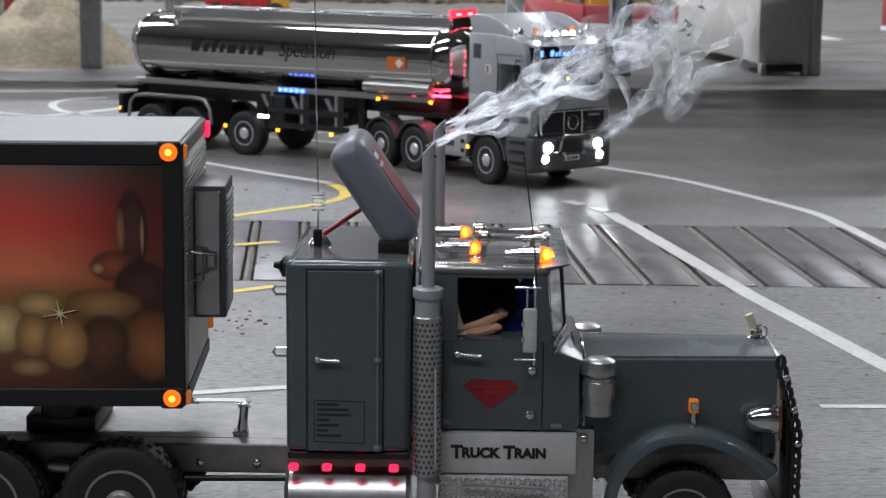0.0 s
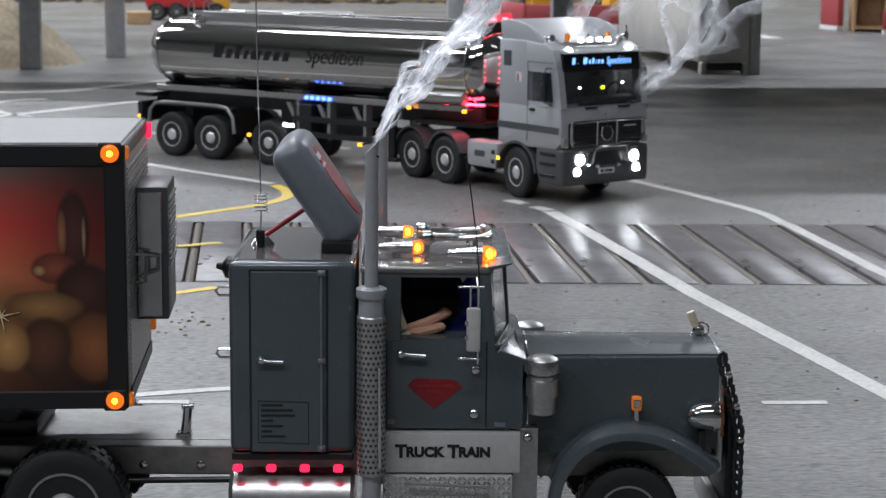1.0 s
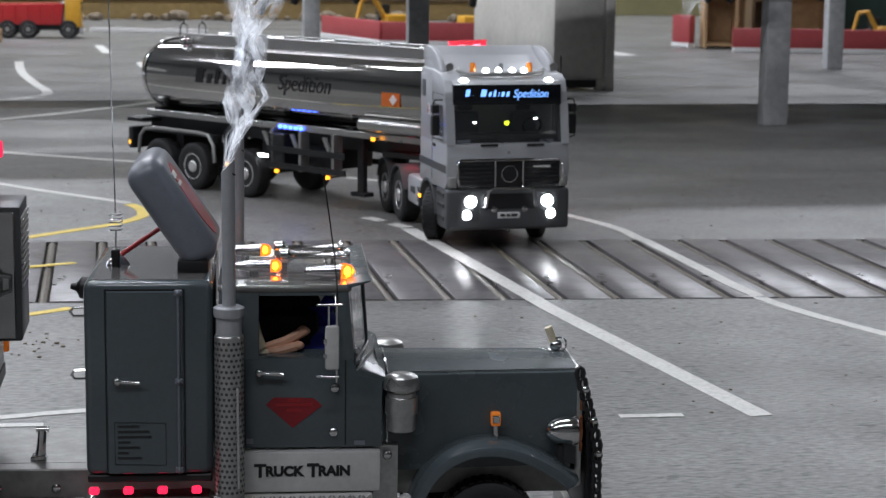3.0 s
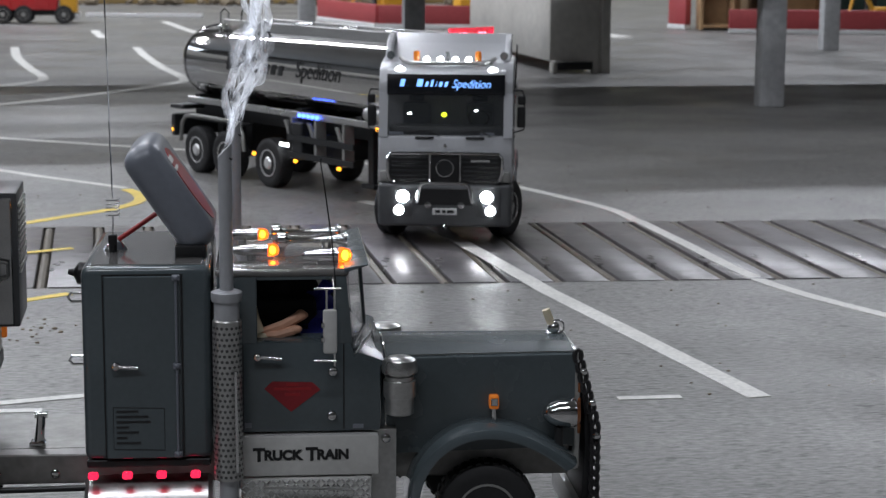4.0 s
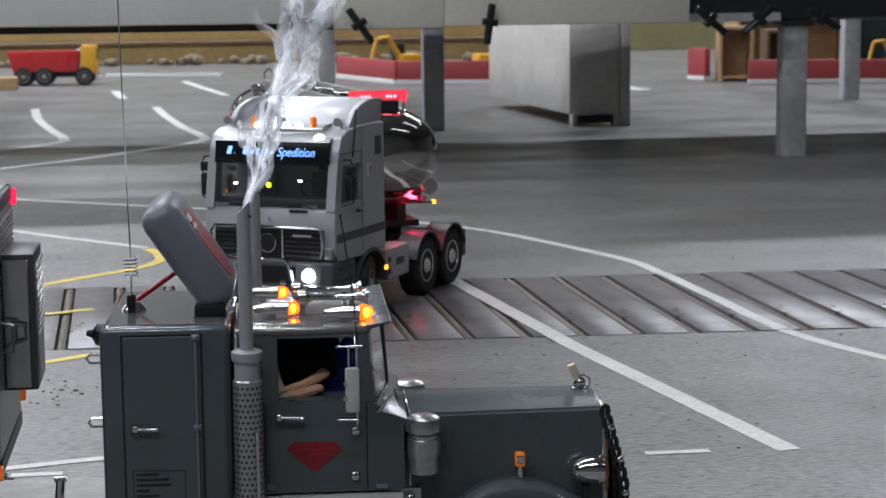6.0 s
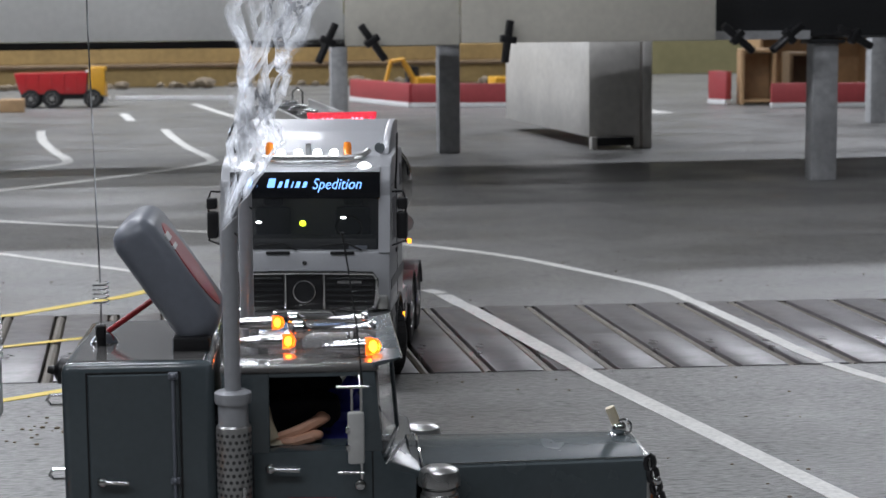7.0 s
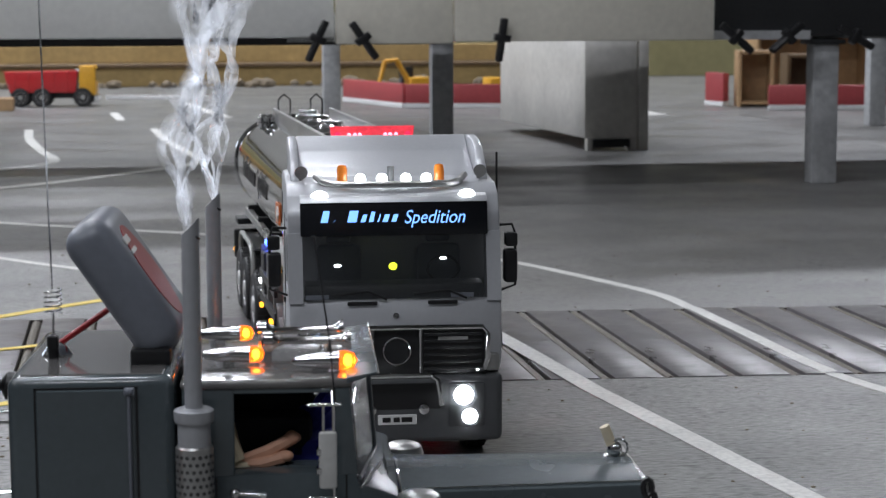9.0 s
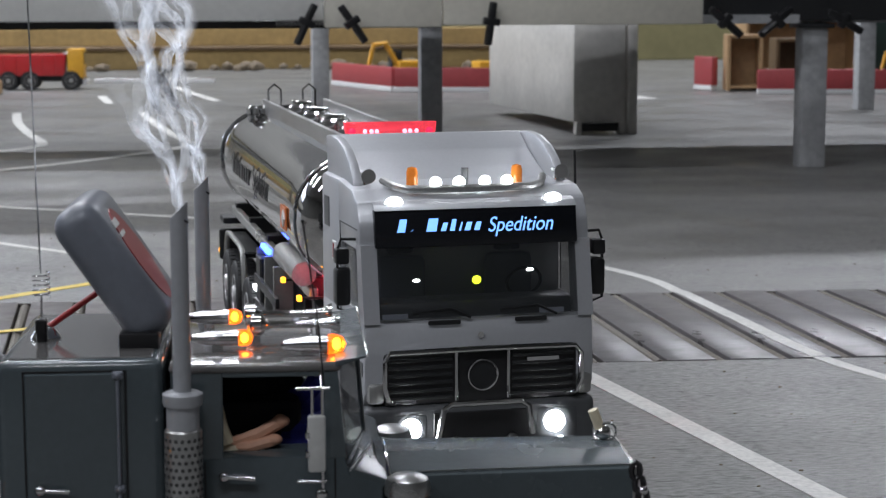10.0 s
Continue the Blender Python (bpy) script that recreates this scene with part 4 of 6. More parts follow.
    for x, z in ((0.2620, 0.1405), (0.2612, 0.1095), (0.2985, 0.0925)):
        A("chrome_bolt", merged(ball((x, -0.0008, z), 0.0034, 1, 0.7, 1), rod((x, -0.0025, z), (x, -0.0036, z), 0.0012, seg=6)), M["chrome"], c, "domed chrome bolt")
    A("decal", prism([(0.2150, 0.1290), (0.2205, 0.1340), (0.2478, 0.1332), (0.2533, 0.1280), (0.2332, 0.1125)], "y", -0.0006, 0.0002), M["dull_red"], c, "red diamond-shaped decal")
    for i, (x0, x1, z) in enumerate(((0.2215, 0.2470, 0.1288), (0.2290, 0.2395, 0.1248), (0.2300, 0.2380, 0.1318))):
        A("decal_bar", box(x0, x1, -0.0009, -0.0004, z - 0.0010, z + 0.0010), M["red"], c)
    A("number_bar", box(0.2015, 0.2062, -0.0006, 0.0003, 0.1015, 0.1050), M["grey_plastic"], c)
    A("number_bar", box(0.2755, 0.2830, -0.0006, 0.0003, 0.1000, 0.1030), M["grey_plastic"], c)
    # sill plate with words, tread box
    p = P("sill_plate", box(0.1985, 0.2935, -0.0050, 0.010, 0.0680, 0.0965, 0.0012, 2), M["sill"], "matt aluminium sill plate with black lettering")
    up = Matrix(((1, 0, 0, 0), (0, 0, -1, 0), (0, 1, 0, 0), (0, 0, 0, 1)))
    x = 0.2070
    for word, big, small in (("T", 0.0128, 0), ("RUCK", 0, 0.0094), ("T", 0.0128, 0), ("RAIN", 0, 0.0094)):
        size = big or small
        lettering("letters", word, size, off(base) @ Matrix.Translation((x, -0.0053, 0.0800 if small else 0.0793)) @ up, M["black"], p, 0.0003, 0, 1.02, 0.0005)
        x += (0.0074 if big else 0.0288)
    st = P("step_box", box(0.1985, 0.2885, -0.006, 0.03, 0.018, 0.0668, 0.002, 2), M["sill"], "aluminium step box with a raised tread pattern")
    loz = []
    for i in range(26):
        for j in range(14):
            q = box(-0.00140, 0.00140, -0.0008, 0.0004, -0.00045, 0.00045)
            loz.append(moved(q, Matrix.Translation((0.2005 + i * 0.0034, -0.0062, 0.0205 + j * 0.0034)) @ Matrix.Rotation(radians(45 if (i + j) % 2 else -45), 4, "Y")))
    A("tread", merged(*loz), M["chrome"], st)["kind"] = "stuff"
    A("grab_rod", merged(tube([(0.2150, -0.007, 0.0625), (0.2150, -0.0115, 0.0625), (0.2720, -0.0115, 0.0600), (0.2720, -0.007, 0.0600)], 0.0012, 6)), M["alu"], st)
    A("under_panel", box(0.2890, 0.306, 0.004, 0.012, 0.03, 0.098), M["alu"], st)
    # hood
    hb = bmesh.new()
    st_ = [(0.2935, 0.010, 0.140, 0.1470), (0.300, 0.012, 0.138, 0.1462), (0.434, 0.022, 0.128, 0.1452)]
    rings = []
    for x, ya, yb, z in st_:
        e = 0.0022
        rings.append([hb.verts.new(q) for q in ((x, ya, 0.078), (x, ya, z - e), (x, ya + 0.0006, z - 0.0006), (x, ya + e, z), (x, 0.064, z + 0.0042), (x, 0.086, z + 0.0030), (x, yb - e, z - 0.0085), (x, yb - 0.0006, z - 0.0092), (x, yb, z - 0.0110), (x, yb, 0.078))])
    for a, b in zip(rings, rings[1:]):
        for i in range(9):
            hb.faces.new((a[i], a[i + 1], b[i + 1], b[i]))
    hb.faces.new(rings[0]), hb.faces.new(rings[-1][::-1])
    bmesh.ops.recalc_face_normals(hb, faces=hb.faces)
    h = P("hood", hb, M["hood_teal"], "long dark slate hood")
    A("hood_band", tube([(0.2990, 0.0105, 0.098), (0.2990, 0.0112, 0.1442), (0.2990, 0.015, 0.1468), (0.2990, 0.064, 0.1509), (0.2990, 0.086, 0.1497), (0.2990, 0.135, 0.1384)], 0.0010, 6), M["chrome"], h, "chrome band")
    A("hood_rib", tube([(0.3010, 0.0160, 0.1470), (0.4330, 0.0262, 0.1459)], 0.0007, 6), M["chrome"], h)
    A("cowl", prism([(0.2760, 0.1425), (0.2762, 0.1545), (0.2900, 0.1500), (0.2984, 0.1470), (0.2984, 0.1425)], "y", 0.0008, 0.1492, 0.0016), M["hood_teal"], h)
    A("cowl_trim", tube([(0.2772, 0.0015, 0.1520), (0.2885, 0.010, 0.1645)], 0.0010, 6), M["chrome"], h)
    A("grille_shell", merged(box(0.432, 0.4385, 0.022, 0.128, 0.060, 0.1462, 0.003, 2)), M["alu"], h, "aluminium radiator shell")
    A("ornament", moved(merged(ball((0.4335, 0.074, 0.1425), 0.0048), ball((0.4335, 0.074, 0.1385), 0.004, 1.6, 0.7, 0.6), tube([(0.4360 + 0.0052 * math.cos(a), 0.072, 0.1435 + 0.0052 * math.sin(a)) for a in [i * math.pi / 6 for i in range(12)]], 0.0007, 5, True)), pose(-0.0075, 0, 0.0105)), M["chrome"], h, "chrome hood ornament")
    A("ornament_horn", tube([(0.4247, 0.074, 0.1550), (0.4225, 0.074, 0.1605), (0.4201, 0.074, 0.1665)], 0.0031, 10), M["ivory"], h, "ivory horn tip")
    for y, z0 in ((0.000, 0.1095), (0.150, 0.1010)):
        A("air_cleaner", lathe([(0.0080, 0.0), (0.0098, 0.001), (0.0098, 0.0125), (0.0113, 0.013), (0.0113, 0.0245), (0.0098, 0.025), (0.0098, 0.0275), (0.0085, 0.028), (0.0085, 0.0295), (0.0124, 0.030), (0.0127, 0.033), (0.0112, 0.0385), (0.008, 0.0405), (0.0, 0.041)],
                               (0.3080, y, z0), (0, 0, 1), 32), M["alu"], h, "brushed aluminium air cleaner canister")
        A("air_cleaner_arm", box(0.304, 0.312, min(y, 0.02), max(y, 0.13) if y > 0.1 else 0.02, z0 + 0.012, z0 + 0.018), M["dark"], h)
    # fenders
    for near in (True, False):
        sg = 1 if near else -1
        yy = lambda v: v if near else 0.150 - v
        sec = [(0.0553, 0.032), (0.0553, 0.006), (0.0546, -0.003), (0.0525, -0.0088), (0.0490, -0.0112), (0.0468, -0.0112), (0.0468, -0.0098), (0.0500, -0.0085), (0.0525, 0.0), (0.0530, 0.032)]
        bm = bmesh.new()
        rings = []
        for i in range(33):
            a = radians(200 - i * 172 / 32)
            grow = 1.0 + max(0.0, (i - 18) / 14) ** 1.6 * 0.34
            rings.append([bm.verts.new((0.3680 + r_ * grow * math.cos(a), yy(v), 0.0465 + r_ * (1 + (grow - 1) * 0.1) * math.sin(a))) for r_, v in sec])
        for a, b in zip(rings, rings[1:]):
            for i in range(len(sec)):
                j = (i + 1) % len(sec)
                bm.faces.new((a[i], a[j], b[j], b[i]))
        bm.faces.new(rings[0]), bm.faces.new(rings[-1][::-1])
        bmesh.ops.recalc_face_normals(bm, faces=bm.faces)
        fe = P("fender", bm, te, "rounded dark slate front fender")
        A("marker_lamp", merged(box(0.3715, 0.3785, yy(0.012) - 0.004, yy(0.012) + 0.004, 0.1092, 0.1192, 0.0015, 2)), M["amber_off"], fe, "amber fender marker lamp")
        A("marker_foot", merged(rod((0.375, yy(0.012), 0.0985), (0.375, yy(0.012), 0.110), 0.0026, 0.0018), box(0.3725, 0.3775, yy(0.012) - 0.0055, yy(0.012) - 0.0035, 0.112, 0.1175, 0.0005, 1)), M["chrome"], fe)
        hl = A("headlamp", lathe([(0.0, 0.0), (0.004, 0.0012), (0.0078, 0.005), (0.0098, 0.011), (0.0104, 0.017), (0.0108, 0.0215), (0.0100, 0.0235)], (0.4095, yy(0.012), 0.1050), (1, 0, 0), 28), M["chrome"], fe, "chrome bullet headlamp")
        A("headlamp_lens", lathe([(0.0096, 0.0), (0.007, 0.003), (0.0, 0.0042)], (0.4328, yy(0.012), 0.1050), (1, 0, 0), 24), M["copper"], fe)
        A("headlamp_foot", rod((0.4215, yy(0.012), 0.080), (0.4215, yy(0.012), 0.095), 0.003), M["dark"], fe)
    # bull bar
    fwd = pose(-0.0068, 0, 0.0055)
    g = P("front_guard", moved(prism([(0.4395, 0.1330), (0.4425, 0.1325), (0.4490, 0.1180), (0.4550, 0.0960), (0.4560, 0.0700), (0.4545, 0.0250), (0.4480, 0.0250), (0.4500, 0.0700), (0.4490, 0.0950), (0.4430, 0.1180)], "y", 0.030, 0.120, 0.001), fwd), M["dark"], "black steel grille guard with chain")
    for i in range(16):
        q = i / 15
        z = 0.138 - q * 0.112
        x = 0.4425 + 0.0135 * min(1, q * 2.2)
        A("chain_link", moved(tube([(x + 0.0026 * math.cos(a), 0.022 + 0.0014 * (i % 2) * math.sin(a), z + 0.0046 * math.sin(a)) for a in [j * math.pi / 4 for j in range(8)]], 0.0018, 6, True), fwd), M["black"], g)
    for x, z in ((0.4465, 0.1270), (0.4530, 0.1040), (0.4565, 0.0800)):
        A("chrome_bolt", moved(ball((x, 0.021, z), 0.0030), fwd), M["chrome"], g, "chrome bolt")
    # copper-coloured boxes imitate the orange reflections on the guard
    for z in (0.1150, 0.1040, 0.0930, 0.085):
        A("lamp_glow", moved(box(0.4425, 0.4455, 0.022, 0.029, z - 0.004, z + 0.004, 0.001, 1), fwd), M["copper"], g, "copper-coloured block in place of orange reflections")
    A("bumper", box(0.436, 0.450, 0.012, 0.138, 0.012, 0.034, 0.004, 2), M["pale_alu"], g)
    # mirror, antenna
    for y, sg in ((-0.020, -1), (0.170, 1)):
        mr_ = P("side_mirror", merged(box(0.2548, 0.2642, y - 0.003, y + 0.003, 0.1580, 0.1880, 0.0016, 2)), M["sill"], "chrome side mirror on thin rods")
        A("mirror_rod", merged(rod((0.2625, y, 0.149), (0.2625, y, 0.2015), 0.0008), rod((0.2572, y, 0.1875), (0.2572, y, 0.2015), 0.0008), rod((0.2490, y, 0.2022), (0.2665, y, 0.2022), 0.0009),
                               rod((0.2625, y, 0.1522), (0.2625, 0.0 if y < 0 else 0.15, 0.1535), 0.0010), rod((0.2490, y, 0.1530), (0.2640, y, 0.1525), 0.0009), rod((0.262, y, 0.2022), (0.262, 0.0 if y < 0 else 0.15, 0.2075), 0.0008)), M["chrome"], mr_)
        A("mirror_clip", merged(box(0.2535, 0.2560, y - 0.0035, y + 0.0035, 0.166, 0.1695, 0.0005, 1), box(0.2535, 0.2560, y - 0.0035, y + 0.0035, 0.176, 0.1795, 0.0005, 1)), M["chrome"], mr_)
    A("whip_antenna", merged(tube([(0.2635, -0.019, 0.203), (0.2610, -0.019, 0.235), (0.2560, -0.019, 0.272), (0.2535, -0.019, 0.289)], 0.0005, 6), ball((0.2535, -0.019, 0.2895), 0.0010)), M["dark"], r)
    # roof gear
    d = P("wind_deflector", moved(box(-0.0420, 0.0420, -0.046, 0.046, -0.0140, 0.0140, 0.0115, 4), Matrix.Translation((0.1508, 0.078, 0.2555)) @ Matrix.Rotation(radians(56), 4, "Y")), M["grey_plastic"], "grey rounded plastic wind deflector tilted over the roof")
    dm = Matrix.Translation((0.1508, 0.078, 0.2555)) @ Matrix.Rotation(radians(56), 4, "Y")
    oval = lambda a, b, z0, z1, cx=0, cy=0: lathe([(1, z0), (1, z1)], (0, 0, 0), (0, 0, 1), 36)
    o = oval(0, 0, 0.0, 0.0006)
    o.transform(Matrix.Translation((0.002, -0.006, 0.0139)) @ Matrix.Diagonal((0.030, 0.026, 1, 1)))
    A("badge", moved(o, dm), M["red"], d, "dull red oval badge")
    for cx, w_ in ((-0.0205, 0.0045), (-0.0135, 0.0025)):
        A("badge_bar", moved(box(cx - w_ / 2, cx + w_ / 2, -0.030, -0.010, 0.0142, 0.0149), dm), M["white"], d)
    A("deflector_foot", box(0.154, 0.176, 0.03, 0.044, 0.2135, 0.2240, 0.002), M["black"], d)
    A("deflector_foot", box(0.154, 0.176, 0.112, 0.126, 0.2135, 0.2240, 0.002), M["black"], d)
    A("strut", rod((0.1112, 0.075, 0.2200), (0.1402, 0.075, 0.2400), 0.0018), M["red"], d, "red strut")
    A("strut_foot", lathe([(0.0085, 0), (0.0085, 0.002), (0.006, 0.0055), (0.002, 0.008)], (0.1112, 0.065, 0.2145), (0, 0, 1), 20), M["chrome"], d)
    an = P("spring_antenna", merged(box(0.1072, 0.1132, 0.053, 0.059, 0.2200, 0.2280, 0.0008, 1), rod((0.1102, 0.056, 0.2140), (0.1102, 0.056, 0.2220), 0.003)), M["black"], "thin whip antenna on a coil spring")
    A("coil", tube([(0.1107 + 0.0048 * math.cos(a * 0.5), 0.056 + 0.0048 * math.sin(a * 0.5), 0.2400 + a * 0.00021) for a in range(0, 66)], 0.00035, 5), M["chrome"], an)
    A("whip", merged(rod((0.1102, 0.056, 0.227), (0.1107, 0.056, 0.241), 0.0006), tube([(0.1107, 0.056, 0.2535), (0.1097, 0.056, 0.30), (0.1082, 0.056, 0.40), (0.1072, 0.056, 0.52)], 0.0005, 5)), M["chrome"], an)
    for y in (0.040, 0.108):
        tl = P("roof_lamp", lathe([(0.0, 0.0), (0.0022, 0.001), (0.0040, 0.010), (0.0045, 0.026)], (0.1965 - 0.105 * y, y, 0.2185), (1, 0, 0), 20), M["chrome"], "chrome torpedo roof lamp with a lit amber lens")
        A("lens", lathe([(0.0045, 0), (0.0045, 0.004), (0.003, 0.007), (0.0, 0.008)], (0.2225 - 0.105 * y, y, 0.2185), (1, 0, 0), 18), M["amber"], tl, "lit amber lens")
        A("bulb", ball((0.2255 - 0.105 * y, y, 0.2185), 0.0019), M["bulb"], tl)
        A("lamp_foot", box(0.208 - 0.105 * y, 0.214 - 0.105 * y, y - 0.002, y + 0.002, 0.2115, 0.216), M["chrome"], tl)
    tl = P("roof_lamp", lathe([(0.0, 0.0), (0.0026, 0.002), (0.0042, 0.012), (0.0052, 0.026)], (0.2410, 0.020, 0.2180), (1, 0, 0), 20), M["chrome"], "chrome torpedo roof lamp with a lit amber lens")
    A("lens", lathe([(0.0052, 0), (0.0056, 0.003), (0.004, 0.008), (0.0, 0.010)], (0.2665, 0.020, 0.2180), (1, 0, 0), 18), M["amber"], tl, "lit amber lens")
    A("bulb", ball((0.2710, 0.020, 0.2180), 0.0023), M["bulb"], tl)
    A("lamp_foot", box(0.252, 0.260, 0.018, 0.022, 0.2115, 0.216), M["chrome"], tl)
    for y, z in ((0.052, 0.2235), (0.086, 0.2235)):
        ho = P("air_horn", lathe([(0.0052, 0.0), (0.0060, 0.001), (0.0060, 0.006), (0.0036, 0.008), (0.0020, 0.012), (0.0022, 0.036), (0.0034, 0.045), (0.0062, 0.0495)], (0.2300 - 0.105 * y, y, z), (1, 0, 0.0), 22), M["chrome"], "chrome trumpet air horn")
        A("horn_foot", box(0.231 - 0.105 * y, 0.2355 - 0.105 * y, y - 0.002, y + 0.002, 0.2115, z), M["chrome"], ho)
        A("horn_foot", box(0.266 - 0.105 * y, 0.2685 - 0.105 * y, y - 0.0015, y + 0.0015, 0.2115, z), M["chrome"], ho)
    # chassis behind the cab
    ch = P("chassis", merged(box(-0.17, 0.43, 0.020, 0.040, 0.0585, 0.0795, 0.001, 1), box(-0.17, 0.43, 0.110, 0.130, 0.0585, 0.0795, 0.001, 1), box(-0.17, 0.19, 0.036, 0.114, 0.0740, 0.0798)), M["frame_alu"], "grimy aluminium chassis frame")
    for x in (-0.030, 0.030, 0.07):
        A("frame_bolt", ball((x, 0.0195, 0.066), 0.0034, 1, 0.6, 1), M["chrome"], ch)
    A("fifth_wheel", merged(box(-0.098, -0.048, 0.040, 0.110, 0.0800, 0.0930, 0.002), box(-0.085, -0.060, 0.030, 0.120, 0.0925, 0.1085, 0.002), lathe([(0.038, 0), (0.040, 0.004), (0.038, 0.007)], (-0.073, 0.075, 0.1085), (0, 0, 1), 28)), M["black"], ch, "black fifth wheel coupling")
    A("hook_post", merged(rod((0.0560, 0.045, 0.0795), (0.0585, 0.045, 0.1010), 0.0038, 0.0030), rod((0.0540, 0.045, 0.1015), (0.0630, 0.045, 0.1015), 0.0022), box(0.050, 0.061, 0.040, 0.050, 0.0795, 0.0830, 0.001, 1)), M["chrome"], ch, "chrome hook post")
    A("drive_rod", rod((0.02, 0.014, 0.0560), (0.095, 0.014, 0.0570), 0.0022), M["black"], ch)
    A("axle_link", merged(rod((-0.075, 0.012, 0.0640), (-0.060, 0.012, 0.0635), 0.0045), rod((-0.058, 0.012, 0.0640), (-0.045, 0.012, 0.0635), 0.0045)), M["alu"], ch)
    for x in (-0.118, -0.0215):
        for y, o in ((0.004, -1), (0.146, 1)):
            wheel(T, "wheel", x - base[0], y - base[1], 0.0425, 0.030, o, M["pale_alu"])
    for y, o in ((0.014, -1), (0.136, 1)):
        wheel(T, "wheel", 0.370 - base[0], y - base[1], 0.0355, 0.024, o, M["pale_alu"])
    A("axle", merged(*[rod((x, 0.012, q), (x, 0.138, q), 0.005) for x, q in ((-0.118, 0.0425), (-0.0215, 0.0425), (0.370, 0.0355))]), M["dark"], ch)
    return T


build_tractor()


def build_doll():
    """A toy driver as one plain shape."""
    torso = merged(ball((0.222, 0.060, 0.182), 0.018, 1.0, 1.1, 1.25), ball((0.236, 0.062, 0.185), 0.017, 1.1, 1.0, 1.0), box(0.205, 0.252, 0.03, 0.11, 0.158, 0.186, 0.006))
    blue = merged(ball((0.250, 0.070, 0.172), 0.013, 1.3, 1.6, 1.0), box(0.236, 0.268, 0.03, 0.08, 0.155, 0.173, 0.005), tube([(0.240, 0.055, 0.186), (0.252, 0.05, 0.181), (0.262, 0.05, 0.193)], 0.006, 8))
    arms = merged(tube([(0.206, 0.030, 0.170), (0.213, 0.022, 0.1635), (0.228, 0.022, 0.1685), (0.240, 0.024, 0.1745)], 0.0036, 8), tube([(0.208, 0.026, 0.161), (0.224, 0.018, 0.1625), (0.236, 0.020, 0.1655)], 0.0034, 8), ball((0.241, 0.024, 0.1752), 0.0040, 1.2, 1, 0.8), ball((0.237, 0.020, 0.1660), 0.0038, 1.2, 1, 0.8),
                  ball((0.2405, 0.024, 0.1752), 0.0040))
    sleeve = merged(tube([(0.2035, 0.026, 0.184), (0.2065, 0.022, 0.172), (0.210, 0.020, 0.163)], 0.0062, 10), ball((0.210, 0.022, 0.160), 0.0075, 1.6, 0.8, 0.7))
    bm = bmesh.new()
    for i, b in enumerate((torso, blue, arms, sleeve)):
        for f in b.faces:
            f.material_index = i
        me = bpy.data.meshes.new("t")
        b.to_mesh(me)
        bm.from_mesh(me)
        bpy.data.meshes.remove(me)
        b.free()
    ob = part("toy_driver", bm, M["blackcloth"])
    ob.data.materials.append(M["bluecloth"])
    ob.data.materials.append(M["skin"])
    ob.data.materials.append(M["ivory"])
    ob.matrix_world = TURN
    return tagged(ob, "small toy driver figure in dark blue clothes seated in the cab", "doll")


build_doll()


